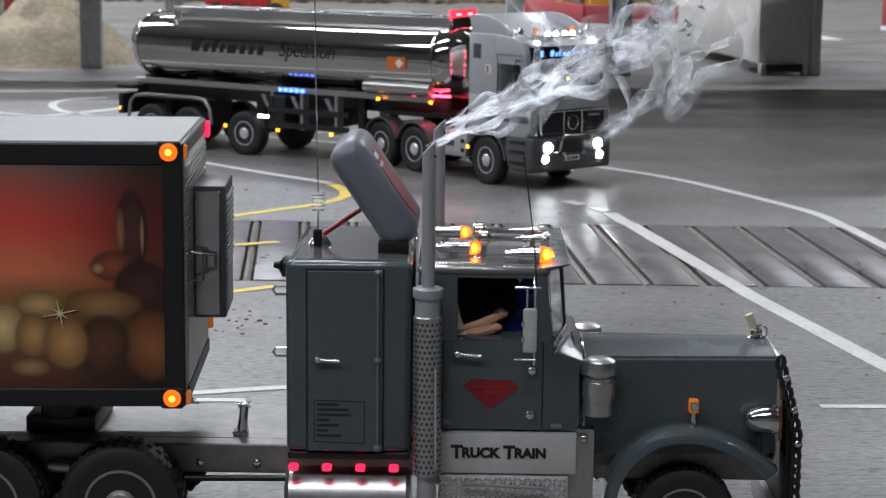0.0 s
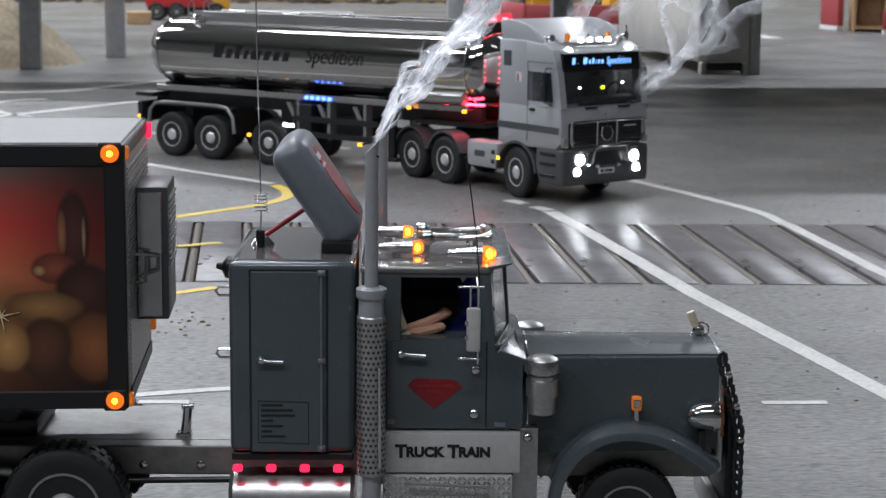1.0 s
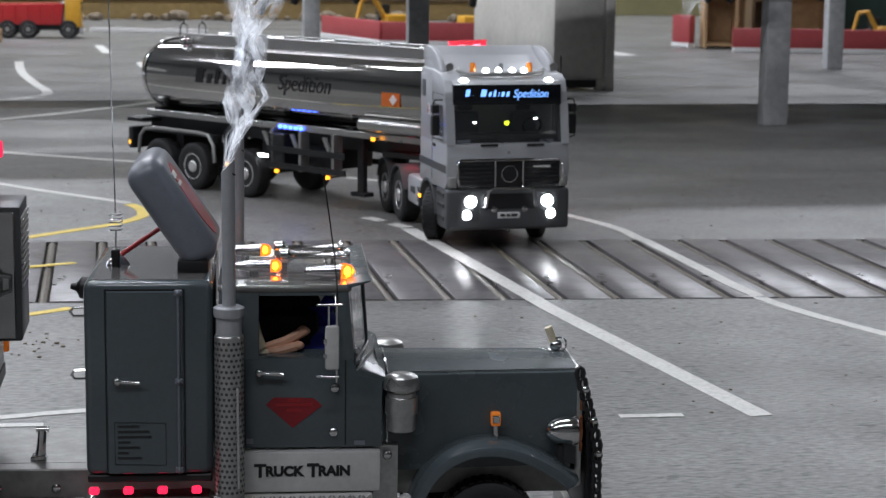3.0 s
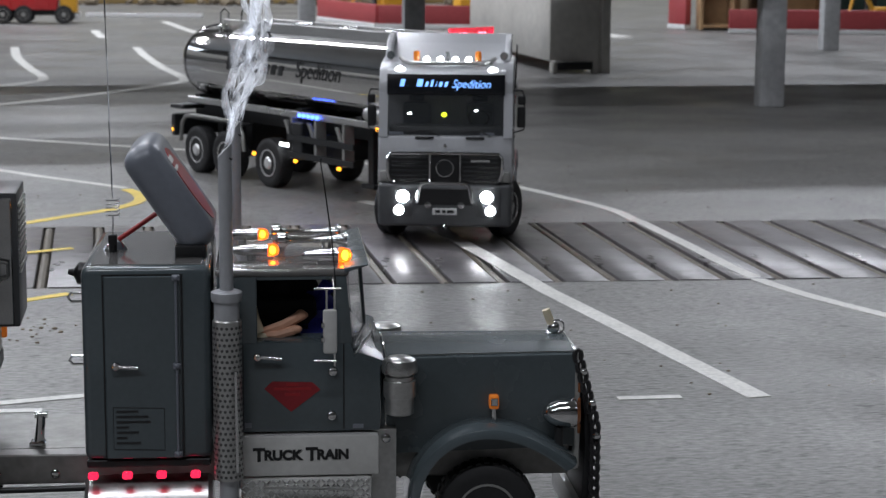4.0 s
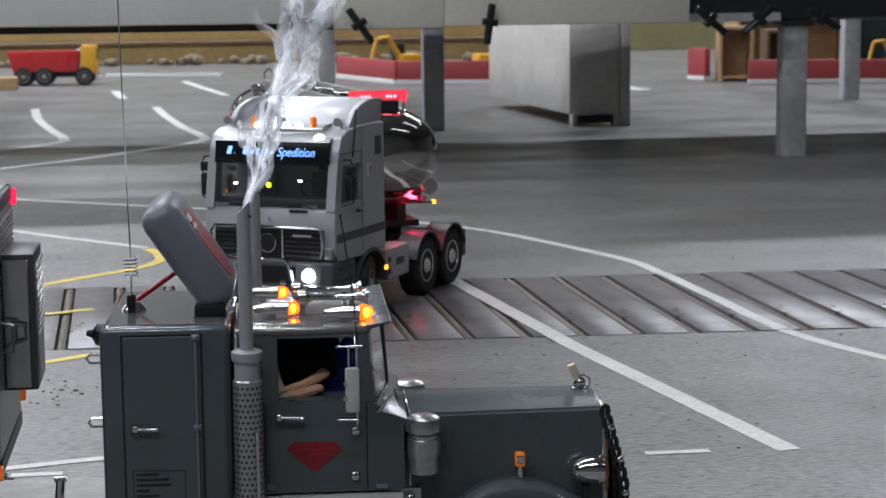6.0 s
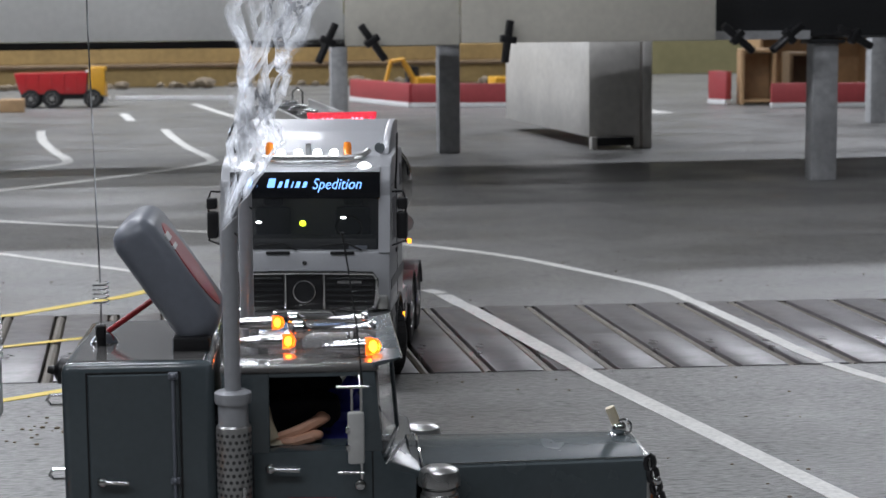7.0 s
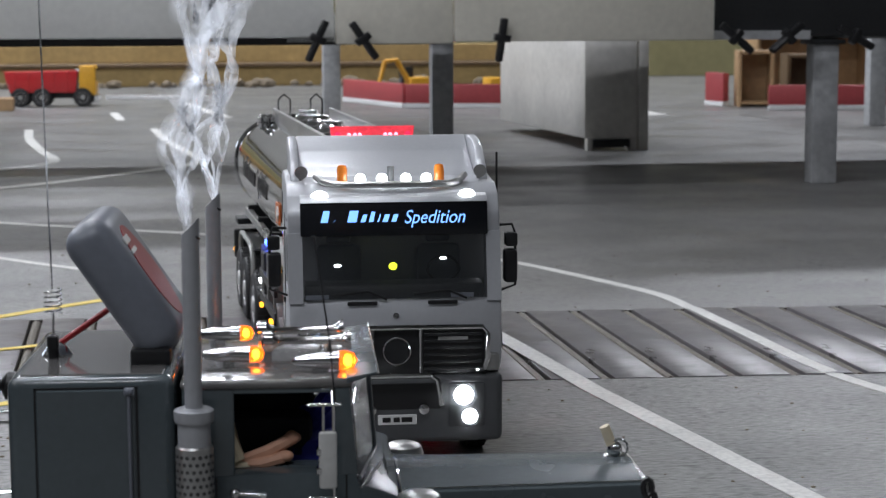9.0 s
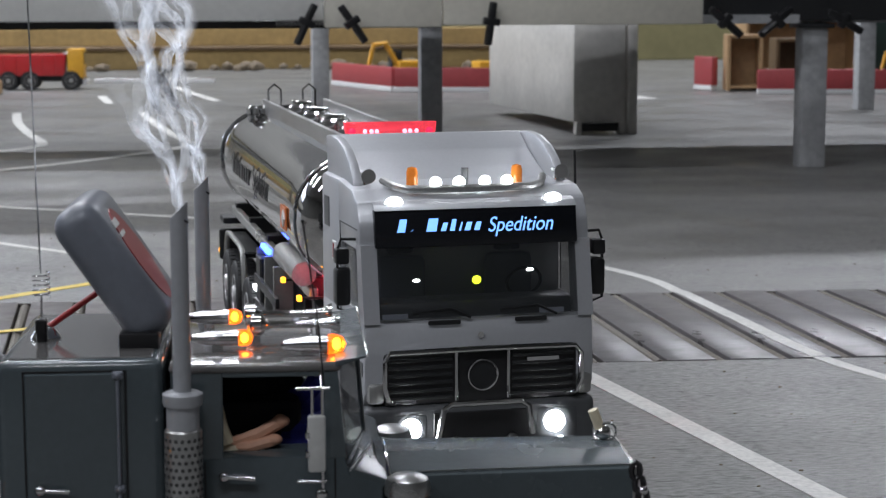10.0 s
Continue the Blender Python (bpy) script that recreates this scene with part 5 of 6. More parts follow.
# ---- its box trailer ----
def build_trailer():
    T = thing("box_trailer", pose(0.0260, -0.012, 0, 0, 0, -2.0), "black-framed box trailer with a printed food picture on its side", "model trailer")
    z0, z1, L, Wd = 0.1190, 0.2975, 1.0, 0.165
    part("body", box(-L, -0.003, 0.002, Wd - 0.002, z0 + 0.003, z1 - 0.004), M["black"], T)
    part("roof_sheet", box(-L, -0.002, 0.004, Wd - 0.004, z1 - 0.004, z1 + 0.0012, 0.0008, 1), M["roof_grey"], T, "pale grey roof sheet")
    for nm, b in (("top_rail", box(-L, 0, 0, 0.004, z1 - 0.0145, z1, 0.001, 1)), ("bottom_rail", box(-L, 0, 0, 0.004, z0, z0 + 0.0125, 0.001, 1)), ("corner_post", box(-0.0135, 0.0, -0.0004, 0.006, z0, z1, 0.001, 1)),
                  ("top_rail", box(-L, 0, Wd - 0.004, Wd, z1 - 0.012, z1 + 0.001, 0.001, 1)), ("corner_post", box(-0.010, 0.0, Wd - 0.006, Wd, z0, z1, 0.001, 1)), ("front_rail", box(-0.004, 0.001, 0, Wd, z1 - 0.010, z1, 0.001, 1))):
        part(nm, b, M["black"], T)
    part("picture_panel", box(-L, -0.0130, 0.0010, 0.0026, z0 + 0.0125, z1 - 0.0145), IMAGE, T, "printed picture of bread rolls under a red sky")
    star = [(0.0012 if i % 2 else (0.013 if i % 4 == 0 else 0.006), i * math.pi / 8) for i in range(16)]
    part("printed_star", prism([(-0.083 + r * math.cos(a + 0.2), z0 + 0.064 + r * math.sin(a + 0.2)) for r, a in star], "y", 0.0, 0.0008), LOAF[4], T, "pale printed star")
    fw = part("front_wall", box(-0.003, 0.0006, 0.006, Wd - 0.006, z0 + 0.002, z1 - 0.010), M["alu"], T, "ribbed aluminium front wall")
    rib = part("rib", box(0.0, 0.0016, 0.010, Wd - 0.008, 0.0, 0.0020), M["alu"], fw)
    for i in range(44):
        q = rib if i == 0 else new("rib", rib.data)
        q.parent, q.location = fw, (0, 0, z0 + 0.014 + i * 0.0034)
    part("front_skirt", box(0.0006, 0.0022, 0.008, Wd - 0.006, z0 + 0.003, z0 + 0.0125), M["dark"], T)
    u = part("cooling_unit", box(0.0, 0.0235, 0.058, 0.122, 0.168, 0.2615, 0.0015, 2), M["grey_trim"], T, "dark grey cooling unit with a polished door")
    part("unit_door", box(0.002, 0.0195, 0.0555, 0.058, 0.170, 0.2580, 0.0008, 1), M["door_steel"], u, "polished grey metal door")
    part("unit_handle", tube([(0.006, 0.055, 0.216), (0.006, 0.050, 0.216), (0.0165, 0.050, 0.214), (0.0165, 0.050, 0.204), (0.006, 0.050, 0.201), (0.006, 0.055, 0.201)], 0.0011, 6), M["alu"], u)
    part("wall_handle", tube([(0.001, 0.045, 0.217), (0.009, 0.042, 0.216), (0.009, 0.042, 0.198), (0.001, 0.045, 0.197)], 0.0012, 6), M["alu"], T)
    for i in range(12):
        part("louvre", box(0.0235, 0.0248, 0.062, 0.118, 0.205 + i * 0.0042, 0.2072 + i * 0.0042), M["alu"], u)
    for z in (z0 + 0.0060, z1 - 0.0055):
        part("corner_lamp", lathe([(0.0062, 0), (0.0060, 0.0015), (0.0045, 0.0035), (0.0, 0.0045)], (-0.0090, -0.0002, z), (0, -1, 0), 20), M["amber"], T, "lit amber corner lamp")
        part("bulb", ball((-0.0090, -0.0020, z), 0.0020), M["bulb"], T)
        part("lamp_housing", box(-0.0165, -0.0015, -0.0012, 0.002, z - 0.0072, z + 0.0072, 0.001, 1), M["black"], T)
        part("corner_lamp", box(0.0, 0.0032, 0.0005, 0.0065, z - 0.0048, z + 0.0048, 0.001, 1), M["amber_off"], T, "orange front lamp")
    part("corner_lamp", box(0.0, 0.004, Wd - 0.006, Wd + 0.001, z1 - 0.014, z1 - 0.002, 0.001, 1), M["red_led"], T, "red front lamp")
    part("corner_lamp", box(0.0, 0.005, Wd - 0.004, Wd + 0.002, 0.138, 0.148, 0.001, 1), M["amber_off"], T, "orange front lamp")
    part("kingpin_plate", box(-0.15, -0.05, 0.03, 0.135, 0.1155, z0 + 0.004), M["black"], T)
    for x in (-0.66, -0.76, -0.86):
        for y, o in ((0.012, -1), (0.150, 1)):
            wheel(T, "wheel", x, y, 0.0425, 0.028, o, M["pale_alu"])
    part("bogie", box(-0.9, -0.6, 0.05, 0.11, 0.04, z0 + 0.004), M["dark"], T)
    return T


IMAGE = image_panel()
LOAF = {4: mat("printed_cream", (0.80, 0.68, 0.40), 0.4, grain=0.1, scale=60)}
build_trailer()


# ---- the silver tractor and its tank trailer ----
def arch(x, r, a0, a1, y0, y1, thick, n=14):
    """A curved mudguard over a wheel at x."""
    bm = bmesh.new()
    rings = []
    for i in range(n + 1):
        a = radians(a0 + (a1 - a0) * i / n)
        c, s = math.cos(a), math.sin(a)
        rings.append([bm.verts.new((x + q * c, y, 0.0415 + q * s)) for q, y in ((r, y0), (r, y1), (r - thick, y1), (r - thick, y0))])
    for a, b in zip(rings, rings[1:]):
        for i in range(4):
            bm.faces.new((a[i], a[(i + 1) % 4], b[(i + 1) % 4], b[i]))
    bm.faces.new(rings[0]), bm.faces.new(rings[-1][::-1])
    bmesh.ops.recalc_face_normals(bm, faces=bm.faces)
    return bm


def build_silver_tractor():
    T = thing("silver_truck", pose(0.481, 1.963, 0, 0, 0, -53), "silver model tractor truck with lit headlamps and roof lamps", "model truck")
    si, tr, bl, ch = M["silver"], M["grey_trim"], M["black"], M["chrome"]
    prof = [(0.1125, 0.1000), (0.1125, 0.1330), (0.1095, 0.1560), (0.0965, 0.2300), (0.0880, 0.2460), (0.0700, 0.2540), (-0.0450, 0.2600), (-0.0480, 0.0880), (-0.0440, 0.0880)]
    prof += [(0.0 + 0.052 * math.cos(radians(a)), 0.0415 + 0.052 * math.sin(radians(a))) for a in (120, 90, 60)] + [(0.060, 0.0880), (0.100, 0.0880)]
    low = [(x_, z_) for x_, z_ in prof if z_ < 0.157]
    cab = part("cab", prism(low[:3] + [(-0.0460, 0.1560)] + low[3:], "y", -0.0930, 0.0930, 0.0035), si, T, "silver high-roof cab")
    part("cab_rear", box(-0.0465, 0.0280, -0.0930, 0.0930, 0.1500, 0.2580, 0.004, 2), si, cab)
    part("cab_top", prism([(0.1000, 0.2120), (0.0965, 0.2300), (0.0880, 0.2460), (0.0700, 0.2540), (0.0200, 0.2580), (0.0200, 0.2120)], "y", -0.0930, 0.0930, 0.0030), si, cab)
    part("dashboard", prism([(0.1040, 0.1550), (0.1000, 0.1680), (0.0800, 0.1700), (0.0650, 0.1560)], "y", -0.0780, 0.0780, 0.002), M["grey_trim"], cab, "grey dashboard")
    for y in (-0.045, 0.045):
        part("seat", merged(box(0.0300, 0.0420, y - 0.020, y + 0.020, 0.150, 0.196, 0.005, 2), box(0.0300, 0.0370, y - 0.011, y + 0.011, 0.197, 0.209, 0.003, 2)), M["grey_plastic"], cab, "grey cab seat")
    part("steering_wheel", tube([(0.080 + 0.005 * math.sin(a), 0.045 + 0.014 * math.cos(a), 0.178 + 0.012 * math.sin(a)) for a in [i * math.pi / 8 for i in range(16)]], 0.0014, 6, True), bl, cab)
    # roof wedge with side fins
    part("roof_spoiler", prism([(0.0420, 0.2540), (-0.0460, 0.2580), (-0.0500, 0.2880), (-0.0430, 0.2890), (-0.0200, 0.2760), (0.0100, 0.2640)], "y", -0.0800, 0.0800, 0.002), si, cab, "silver roof air deflector")
    for s in (-1, 1):
        part("spoiler_fin", prism([(0.0560, 0.2535), (-0.0460, 0.2560), (-0.0510, 0.2880), (-0.0300, 0.2895), (-0.0050, 0.2880), (0.0200, 0.2820), (0.0400, 0.2720), (0.0530, 0.2600)], "y", s * 0.0800, s * 0.0880, 0.0018), si, cab)
        part("side_glass", prism([(0.0900, 0.1620), (0.0380, 0.1620), (0.0380, 0.2100), (0.0790, 0.2100)], "y", s * 0.0905, s * 0.0915, 0.0003), M["cab_glass"], cab, "dark side window")
        part("door_line", merged(box(0.0280, 0.0290, s * 0.0926, s * 0.0935, 0.096, 0.225), box(0.028, 0.092, s * 0.0926, s * 0.0935, 0.2245, 0.2255)), tr, cab)
        part("side_stripe", box(-0.0470, 0.1080, s * 0.0925, s * 0.0937, 0.1130, 0.1240), tr, cab, "dark grey stripe")
        part("vent_window", box(-0.034, -0.014, s * 0.0925, s * 0.0936, 0.215, 0.240, 0.0005, 1), tr, cab)
        part("side_emblem", box(-0.002, 0.012, s * 0.0925, s * 0.0937, 0.190, 0.206, 0.0005, 1), M["white"], cab)
        part("emblem_bar", box(0.002, 0.006, s * 0.0930, s * 0.0942, 0.192, 0.204), M["red"], cab)
        part("door_grip", box(0.034, 0.048, s * 0.0928, s * 0.0950, 0.146, 0.151, 0.0008, 1), bl, cab)
        part("corner_panel", prism([(0.1120, 0.1540), (0.0930, 0.1540), (0.0850, 0.2140), (0.1010, 0.2140)], "y", s * 0.0800, s * 0.0925), si, cab)
        part("door_panel", prism([(0.0940, 0.1540), (0.0270, 0.1540), (0.0270, 0.1620), (0.0930, 0.1620)], "y", s * 0.0880, s * 0.0927), si, cab)
        part("door_head", box(0.0270, 0.0870, s * 0.0880, s * 0.0927, 0.2095, 0.2150), si, cab)
        st = part("step_panel", prism([(0.112, 0.089), (0.112, 0.032), (0.060, 0.032), (0.050, 0.060), (0.052, 0.089)], "y", s * 0.070, s * 0.0925, 0.002), tr, T, "dark grey entry step panel")
        for z in (0.045, 0.064, 0.080):
            part("step", box(0.062, 0.100, s * 0.0915, s * 0.0940, z - 0.003, z + 0.003, 0.0006, 1), bl, st)
        part("front_arch", arch(0.0, 0.0525, 5, 178, s * 0.066, s * 0.0935, 0.004), tr, T)
        # mirrors
        mi = part("side_mirror", merged(box(0.078, 0.092, s * 0.098, s * 0.110, 0.1660, 0.1960, 0.003, 2), box(0.080, 0.092, s * 0.099, s * 0.110, 0.1985, 0.2110, 0.002, 2)), bl, cab, "black double side mirror")
        part("mirror_arm", tube([(0.085, s * 0.091, 0.2170), (0.088, s * 0.105, 0.2180), (0.088, s * 0.108, 0.2100), (0.088, s * 0.108, 0.1640), (0.088, s * 0.091, 0.1580)], 0.0012, 6), bl, mi)
        part("roof_horn", merged(lathe([(0.002, 0), (0.0025, 0.012), (0.0058, 0.020), (0.0058, 0.021)], (0.050, s * 0.0790, 0.2640), (1, 0, 0), 16), rod((0.058, s * 0.079, 0.256), (0.058, s * 0.079, 0.263), 0.002)), ch, cab, "chrome roof horn")
        part("upper_lamp", ball((0.0935, s * 0.0643, 0.2450), 0.0056, 0.8, 1.3, 0.9), M["lamp_mid"], cab, "lit white roof marker lamp")
        part("beacon", lathe([(0.0046, 0), (0.0046, 0.010), (0.0036, 0.0135), (0.0, 0.0145)], (0.066, s * 0.0430, 0.2560), (0, 0, 1), 16), M["amber_off"], cab, "amber roof beacon")
        # front lamps
        part("headlamp", merged(lathe([(0.0086, 0), (0.0080, 0.003), (0.0, 0.0045)], (0.1190, s * 0.0581, 0.0722), (1, 0, 0), 20)), M["lamp"], T, "lit round headlamp")
        part("fog_lamp", merged(lathe([(0.0068, 0), (0.0062, 0.002), (0.0, 0.0035)], (0.1190, s * 0.0635, 0.0530), (1, 0, 0), 18)), M["lamp"], T, "lit fog lamp")
        part("lamp_bezel", box(0.112, 0.1192, s * 0.044, s * 0.078, 0.0430, 0.0835, 0.003, 2), tr, T)
        part("indicator", box(0.106, 0.1165, s * 0.078, s * 0.0905, 0.0920, 0.1080, 0.003, 2), M["pale_alu"], T, "clear corner indicator")
        part("tow_eye", lathe([(0.0045, 0), (0.0045, 0.003), (0.002, 0.004)], (0.1195, s * 0.0230, 0.0610), (1, 0, 0), 14), ch, T)
        part("side_marker", box(-0.049, -0.043, s * 0.0915, s * 0.0945, 0.058, 0.064, 0.0006, 1), M["amber_dot"], T, "glowing amber side marker")
        part("side_tank", box(-0.1350, -0.0530, s * 0.0580, s * 0.0905, 0.0400, 0.0840, 0.005, 2), si, T, "silver side locker")
        part("locker_inset", box(-0.112, -0.085, s * 0.0900, s * 0.0912, 0.058, 0.068), tr, T)
        for z in (0.052, 0.068):
            part("locker_vent", box(-0.067, -0.058, s * 0.0900, s * 0.0913, z - 0.003, z + 0.004), bl, T)
        for x in (-0.1962, -0.2929):
            part("mudguard", arch(x, 0.0500, 18, 162, s * 0.060, s * 0.094, 0.003), tr, T, "dark grey mudguard")
    part("rear_valance", box(-0.350, -0.338, -0.090, 0.090, 0.035, 0.075, 0.002, 1), tr, T)
    # windscreen, sign board
    slope = lambda z: 0.1105 - (z - 0.156) * 0.1755
    part("windscreen", prism([(slope(0.157), 0.1570), (slope(0.157) + 0.0015, 0.1570), (slope(0.214) + 0.0015, 0.2140), (slope(0.214), 0.2140)], "y", -0.0800, 0.0800), M["cab_glass"], cab, "tinted windscreen")
    sg = part("sign_board", prism([(0.0985, 0.2110), (0.1045, 0.2115), (0.1000, 0.2410), (0.0930, 0.2405)], "y", -0.0815, 0.0815, 0.001), M["sign_black"], cab, "black light box with glowing blue-white lettering")
    n_ = Vector((0.9886, 0, 0.1508))
    sm = Matrix(((0, -0.1508, 0.9886, 0.10255), (1, 0, 0, 0), (0, 0.9886, 0.1508, 0.2232), (0, 0, 0, 1)))
    lettering("sign_letters", "Spedition", 0.0165, sm @ Matrix.Translation((0.0080, -0.0015, 0.0004)), M["sign_text"], sg, 0.0003, 0.30, 0.86)
    for a, b, z0, z1 in ((-0.0640, -0.0560, 0.0, 0.0100), (-0.0535, -0.0515, 0.0, 0.0020), (-0.0410, -0.0310, 0.0, 0.0100), (-0.0295, -0.0235, 0.0, 0.0065), (-0.0222, -0.0165, 0.0, 0.0090), (-0.0150, -0.0115, 0.0, 0.0065), (-0.0105, -0.0040, 0.0, 0.0065), (-0.0028, 0.0035, 0.0, 0.0065)):
        q = prism([(a, z0), (b - 0.002, z0), (b, z1), (a + 0.0025, z1)], "z", 0.0001, 0.0008)
        part("sign_bar", moved(q, sm), M["sign_text"], sg)
    part("cab_sun_lip", prism([(0.098, 0.2405), (0.1020, 0.2400), (0.0960, 0.2445), (0.088, 0.2465)], "y", -0.0815, 0.0815, 0.0006), si, cab)
    for y0, y1 in ((-0.050, -0.008), (0.020, 0.062)):
        part("wiper", merged(tube([(0.1120, y1, 0.1565), (0.1128, y1 - 0.016, 0.1640), (0.1112, y0 - 0.004, 0.1610)], 0.0011, 6), box(0.1105, 0.1130, y0 + 0.008, y0 + 0.034, 0.1515, 0.1550, 0.0008, 1)), bl, cab, "black wiper")
    for y in (-0.068, 0.058):
        part("name_card", box(0.1108, 0.1122, y - 0.010, y + 0.010, 0.1575, 0.1612), M["grey_plastic"], cab)
    part("dash_lamp", ball((0.1075, -0.002, 0.1850), 0.0036, 0.5, 1, 0.9), M["yellow_led"], cab, "glowing yellow dash lamp")
    # glowing beads stand in for white reflections on the windscreen
    for y, z in ((-0.05, 0.186), (0.042, 0.191)):
        part("cab_glint", ball((slope(z) + 0.0012, y, z), 0.0019, 0.4, 1.6, 0.7), M["lamp_and_glint"], cab)
    # roof lamp bar
    rb = part("lamp_bar", tube([(0.062, -0.066, 0.2600), (0.076, -0.060, 0.2560), (0.081, -0.050, 0.2540), (0.083, 0.0, 0.2540), (0.081, 0.050, 0.2540), (0.076, 0.060, 0.2560), (0.062, 0.066, 0.2600)], 0.0032, 8), M["alu"], cab, "bright metal roof lamp bar")
    for y in (-0.028, -0.009, 0.012, 0.030):
        part("spot_lamp", merged(lathe([(0.0030, 0), (0.0048, 0.004), (0.0048, 0.006), (0.0, 0.0075)], (0.077, y, 0.2588), (1, 0, 0), 14)), M["lamp_mid"], rb, "lit spot lamp")
    part("roof_sensor", merged(rod((0.066, 0.0, 0.255), (0.066, 0.0, 0.2685), 0.0030)), tr, cab)
    part("cab_whip", tube([(0.060, 0.0945, 0.2180), (0.056, 0.0960, 0.2480), (0.052, 0.0965, 0.2790)], 0.0011, 6), bl, cab, "black whip antenna")
    # front face
    g = part("grille", box(0.1100, 0.1160, -0.0780, 0.0780, 0.0900, 0.1310, 0.003, 2), bl, T, "black slatted grille")
    for i in range(6):
        for s in (-1, 1):
            part("slat", box(0.1155, 0.1180, s * 0.024, s * 0.0745, 0.0945 + i * 0.0060, 0.0970 + i * 0.0060, 0.0004, 1), M["dark"], g)
    ring = [(0.1188, 0.0118 * math.cos(a), 0.1120 + 0.0118 * math.sin(a)) for a in [i * math.pi / 14 for i in range(28)]]
    part("round_emblem", merged(tube(ring, 0.0009, 6, True)), ch, g, "chrome ring emblem")
    part("emblem_plate", lathe([(0.0106, 0), (0.0106, 0.001)], (0.1170, 0, 0.1120), (1, 0, 0), 24), M["dark"], g)
    part("name_bar", box(0.1180, 0.1188, 0.036, 0.062, 0.1210, 0.1240), ch, g)
    part("panel_emblem", lathe([(0.0026, 0), (0.0026, 0.0008)], (0.1125, 0, 0.1425), (1, 0, 0), 16), ch, cab)
    for s in (-1, 1):
        part("grille_bar", box(0.1165, 0.1195, s * 0.0210 - 0.0014, s * 0.0210 + 0.0014, 0.0920, 0.1325, 0.001, 1), ch, g, "chrome upright bar")
    part("bull_bar", tube([(0.114, -0.070, 0.0930), (0.121, -0.076, 0.0960), (0.1225, -0.0790, 0.1060), (0.1225, -0.0790, 0.1260), (0.121, -0.0748, 0.1325), (0.120, 0.0, 0.1330), (0.121, 0.0748, 0.1325), (0.1225, 0.0790, 0.1260), (0.1225, 0.0790, 0.1060), (0.121, 0.076, 0.0960), (0.114, 0.070, 0.0930)], 0.0022, 8), ch, T, "chrome bull bar")
    part("lower_bar", tube([(0.118, -0.0400, 0.0620), (0.1270, -0.0380, 0.0660), (0.1290, -0.0340, 0.0880), (0.1290, -0.0280, 0.0920), (0.1290, 0.0280, 0.0920), (0.1290, 0.0340, 0.0880), (0.1270, 0.0380, 0.0660), (0.118, 0.0400, 0.0620)], 0.0024, 8), ch, T, "chrome hoop in front of the bumper")
    part("bumper", box(0.0600, 0.1180, -0.0930, 0.0930, 0.0300, 0.0905, 0.006, 3), tr, T, "dark grey bumper")
    part("bumper_inset", box(0.1170, 0.1186, -0.040, 0.040, 0.060, 0.084, 0.001, 1), bl, T)
    np_ = part("number_plate", box(0.1175, 0.1192, -0.0170, 0.0170, 0.0470, 0.0560, 0.0006, 1), M["white"], T, "white plate with dark bars")
    for a, b in ((-0.0130, -0.0060), (-0.0035, 0.0020), (0.0035, 0.0130)):
        part("plate_bar", box(0.1190, 0.1196, a, b, 0.0495, 0.0537), bl, np_)
    part("tow_hook", merged(rod((0.112, 0, 0.034), (0.118, 0, 0.028), 0.003)), ch, T)
    # chassis
    part("chassis", merged(box(-0.345, 0.06, -0.042, -0.030, 0.048, 0.072), box(-0.345, 0.06, 0.030, 0.042, 0.048, 0.072), box(-0.33, -0.06, -0.045, 0.045, 0.066, 0.074), box(-0.07, -0.045, -0.06, 0.06, 0.060, 0.12)), M["dark"], T, "dark chassis frame")
    part("fifth_wheel", merged(lathe([(0.040, 0), (0.042, 0.006), (0.040, 0.010)], (-0.215, 0, 0.084), (0, 0, 1), 28), box(-0.235, -0.195, -0.035, 0.035, 0.072, 0.086)), bl, T, "black fifth wheel")
    part("axle", merged(*[rod((x, -0.075, 0.0415), (x, 0.075, 0.0415), 0.006) for x in (0.0, -0.1962, -0.2929)]), M["dark"], T)
    for s in (-1, 1):
        for z in (0.12, 0.15, 0.18, 0.21, 0.24):
            part("red_led", box(-0.0530, -0.0475, s * 0.0700 - 0.002, s * 0.0700 + 0.002, z - 0.004, z + 0.004, 0.0008, 1), M["red_strip"], cab, "glowing red lamp on the back of the cab")
    W_ = []
    for s in (-1, 1):
        W_.append((wheel(T, "front_wheel", 0.0, s * 0.0800, 0.0415, 0.024, s, M["rim"], 0.56), 0.0, s * 0.0800, True))
        for x in (-0.1962, -0.2929):
            W_.append((wheel(T, "rear_wheel", x, s * 0.0760, 0.0415, 0.032, s, M["rim"], 0.56), x, s * 0.0760, False))
    return T, W_


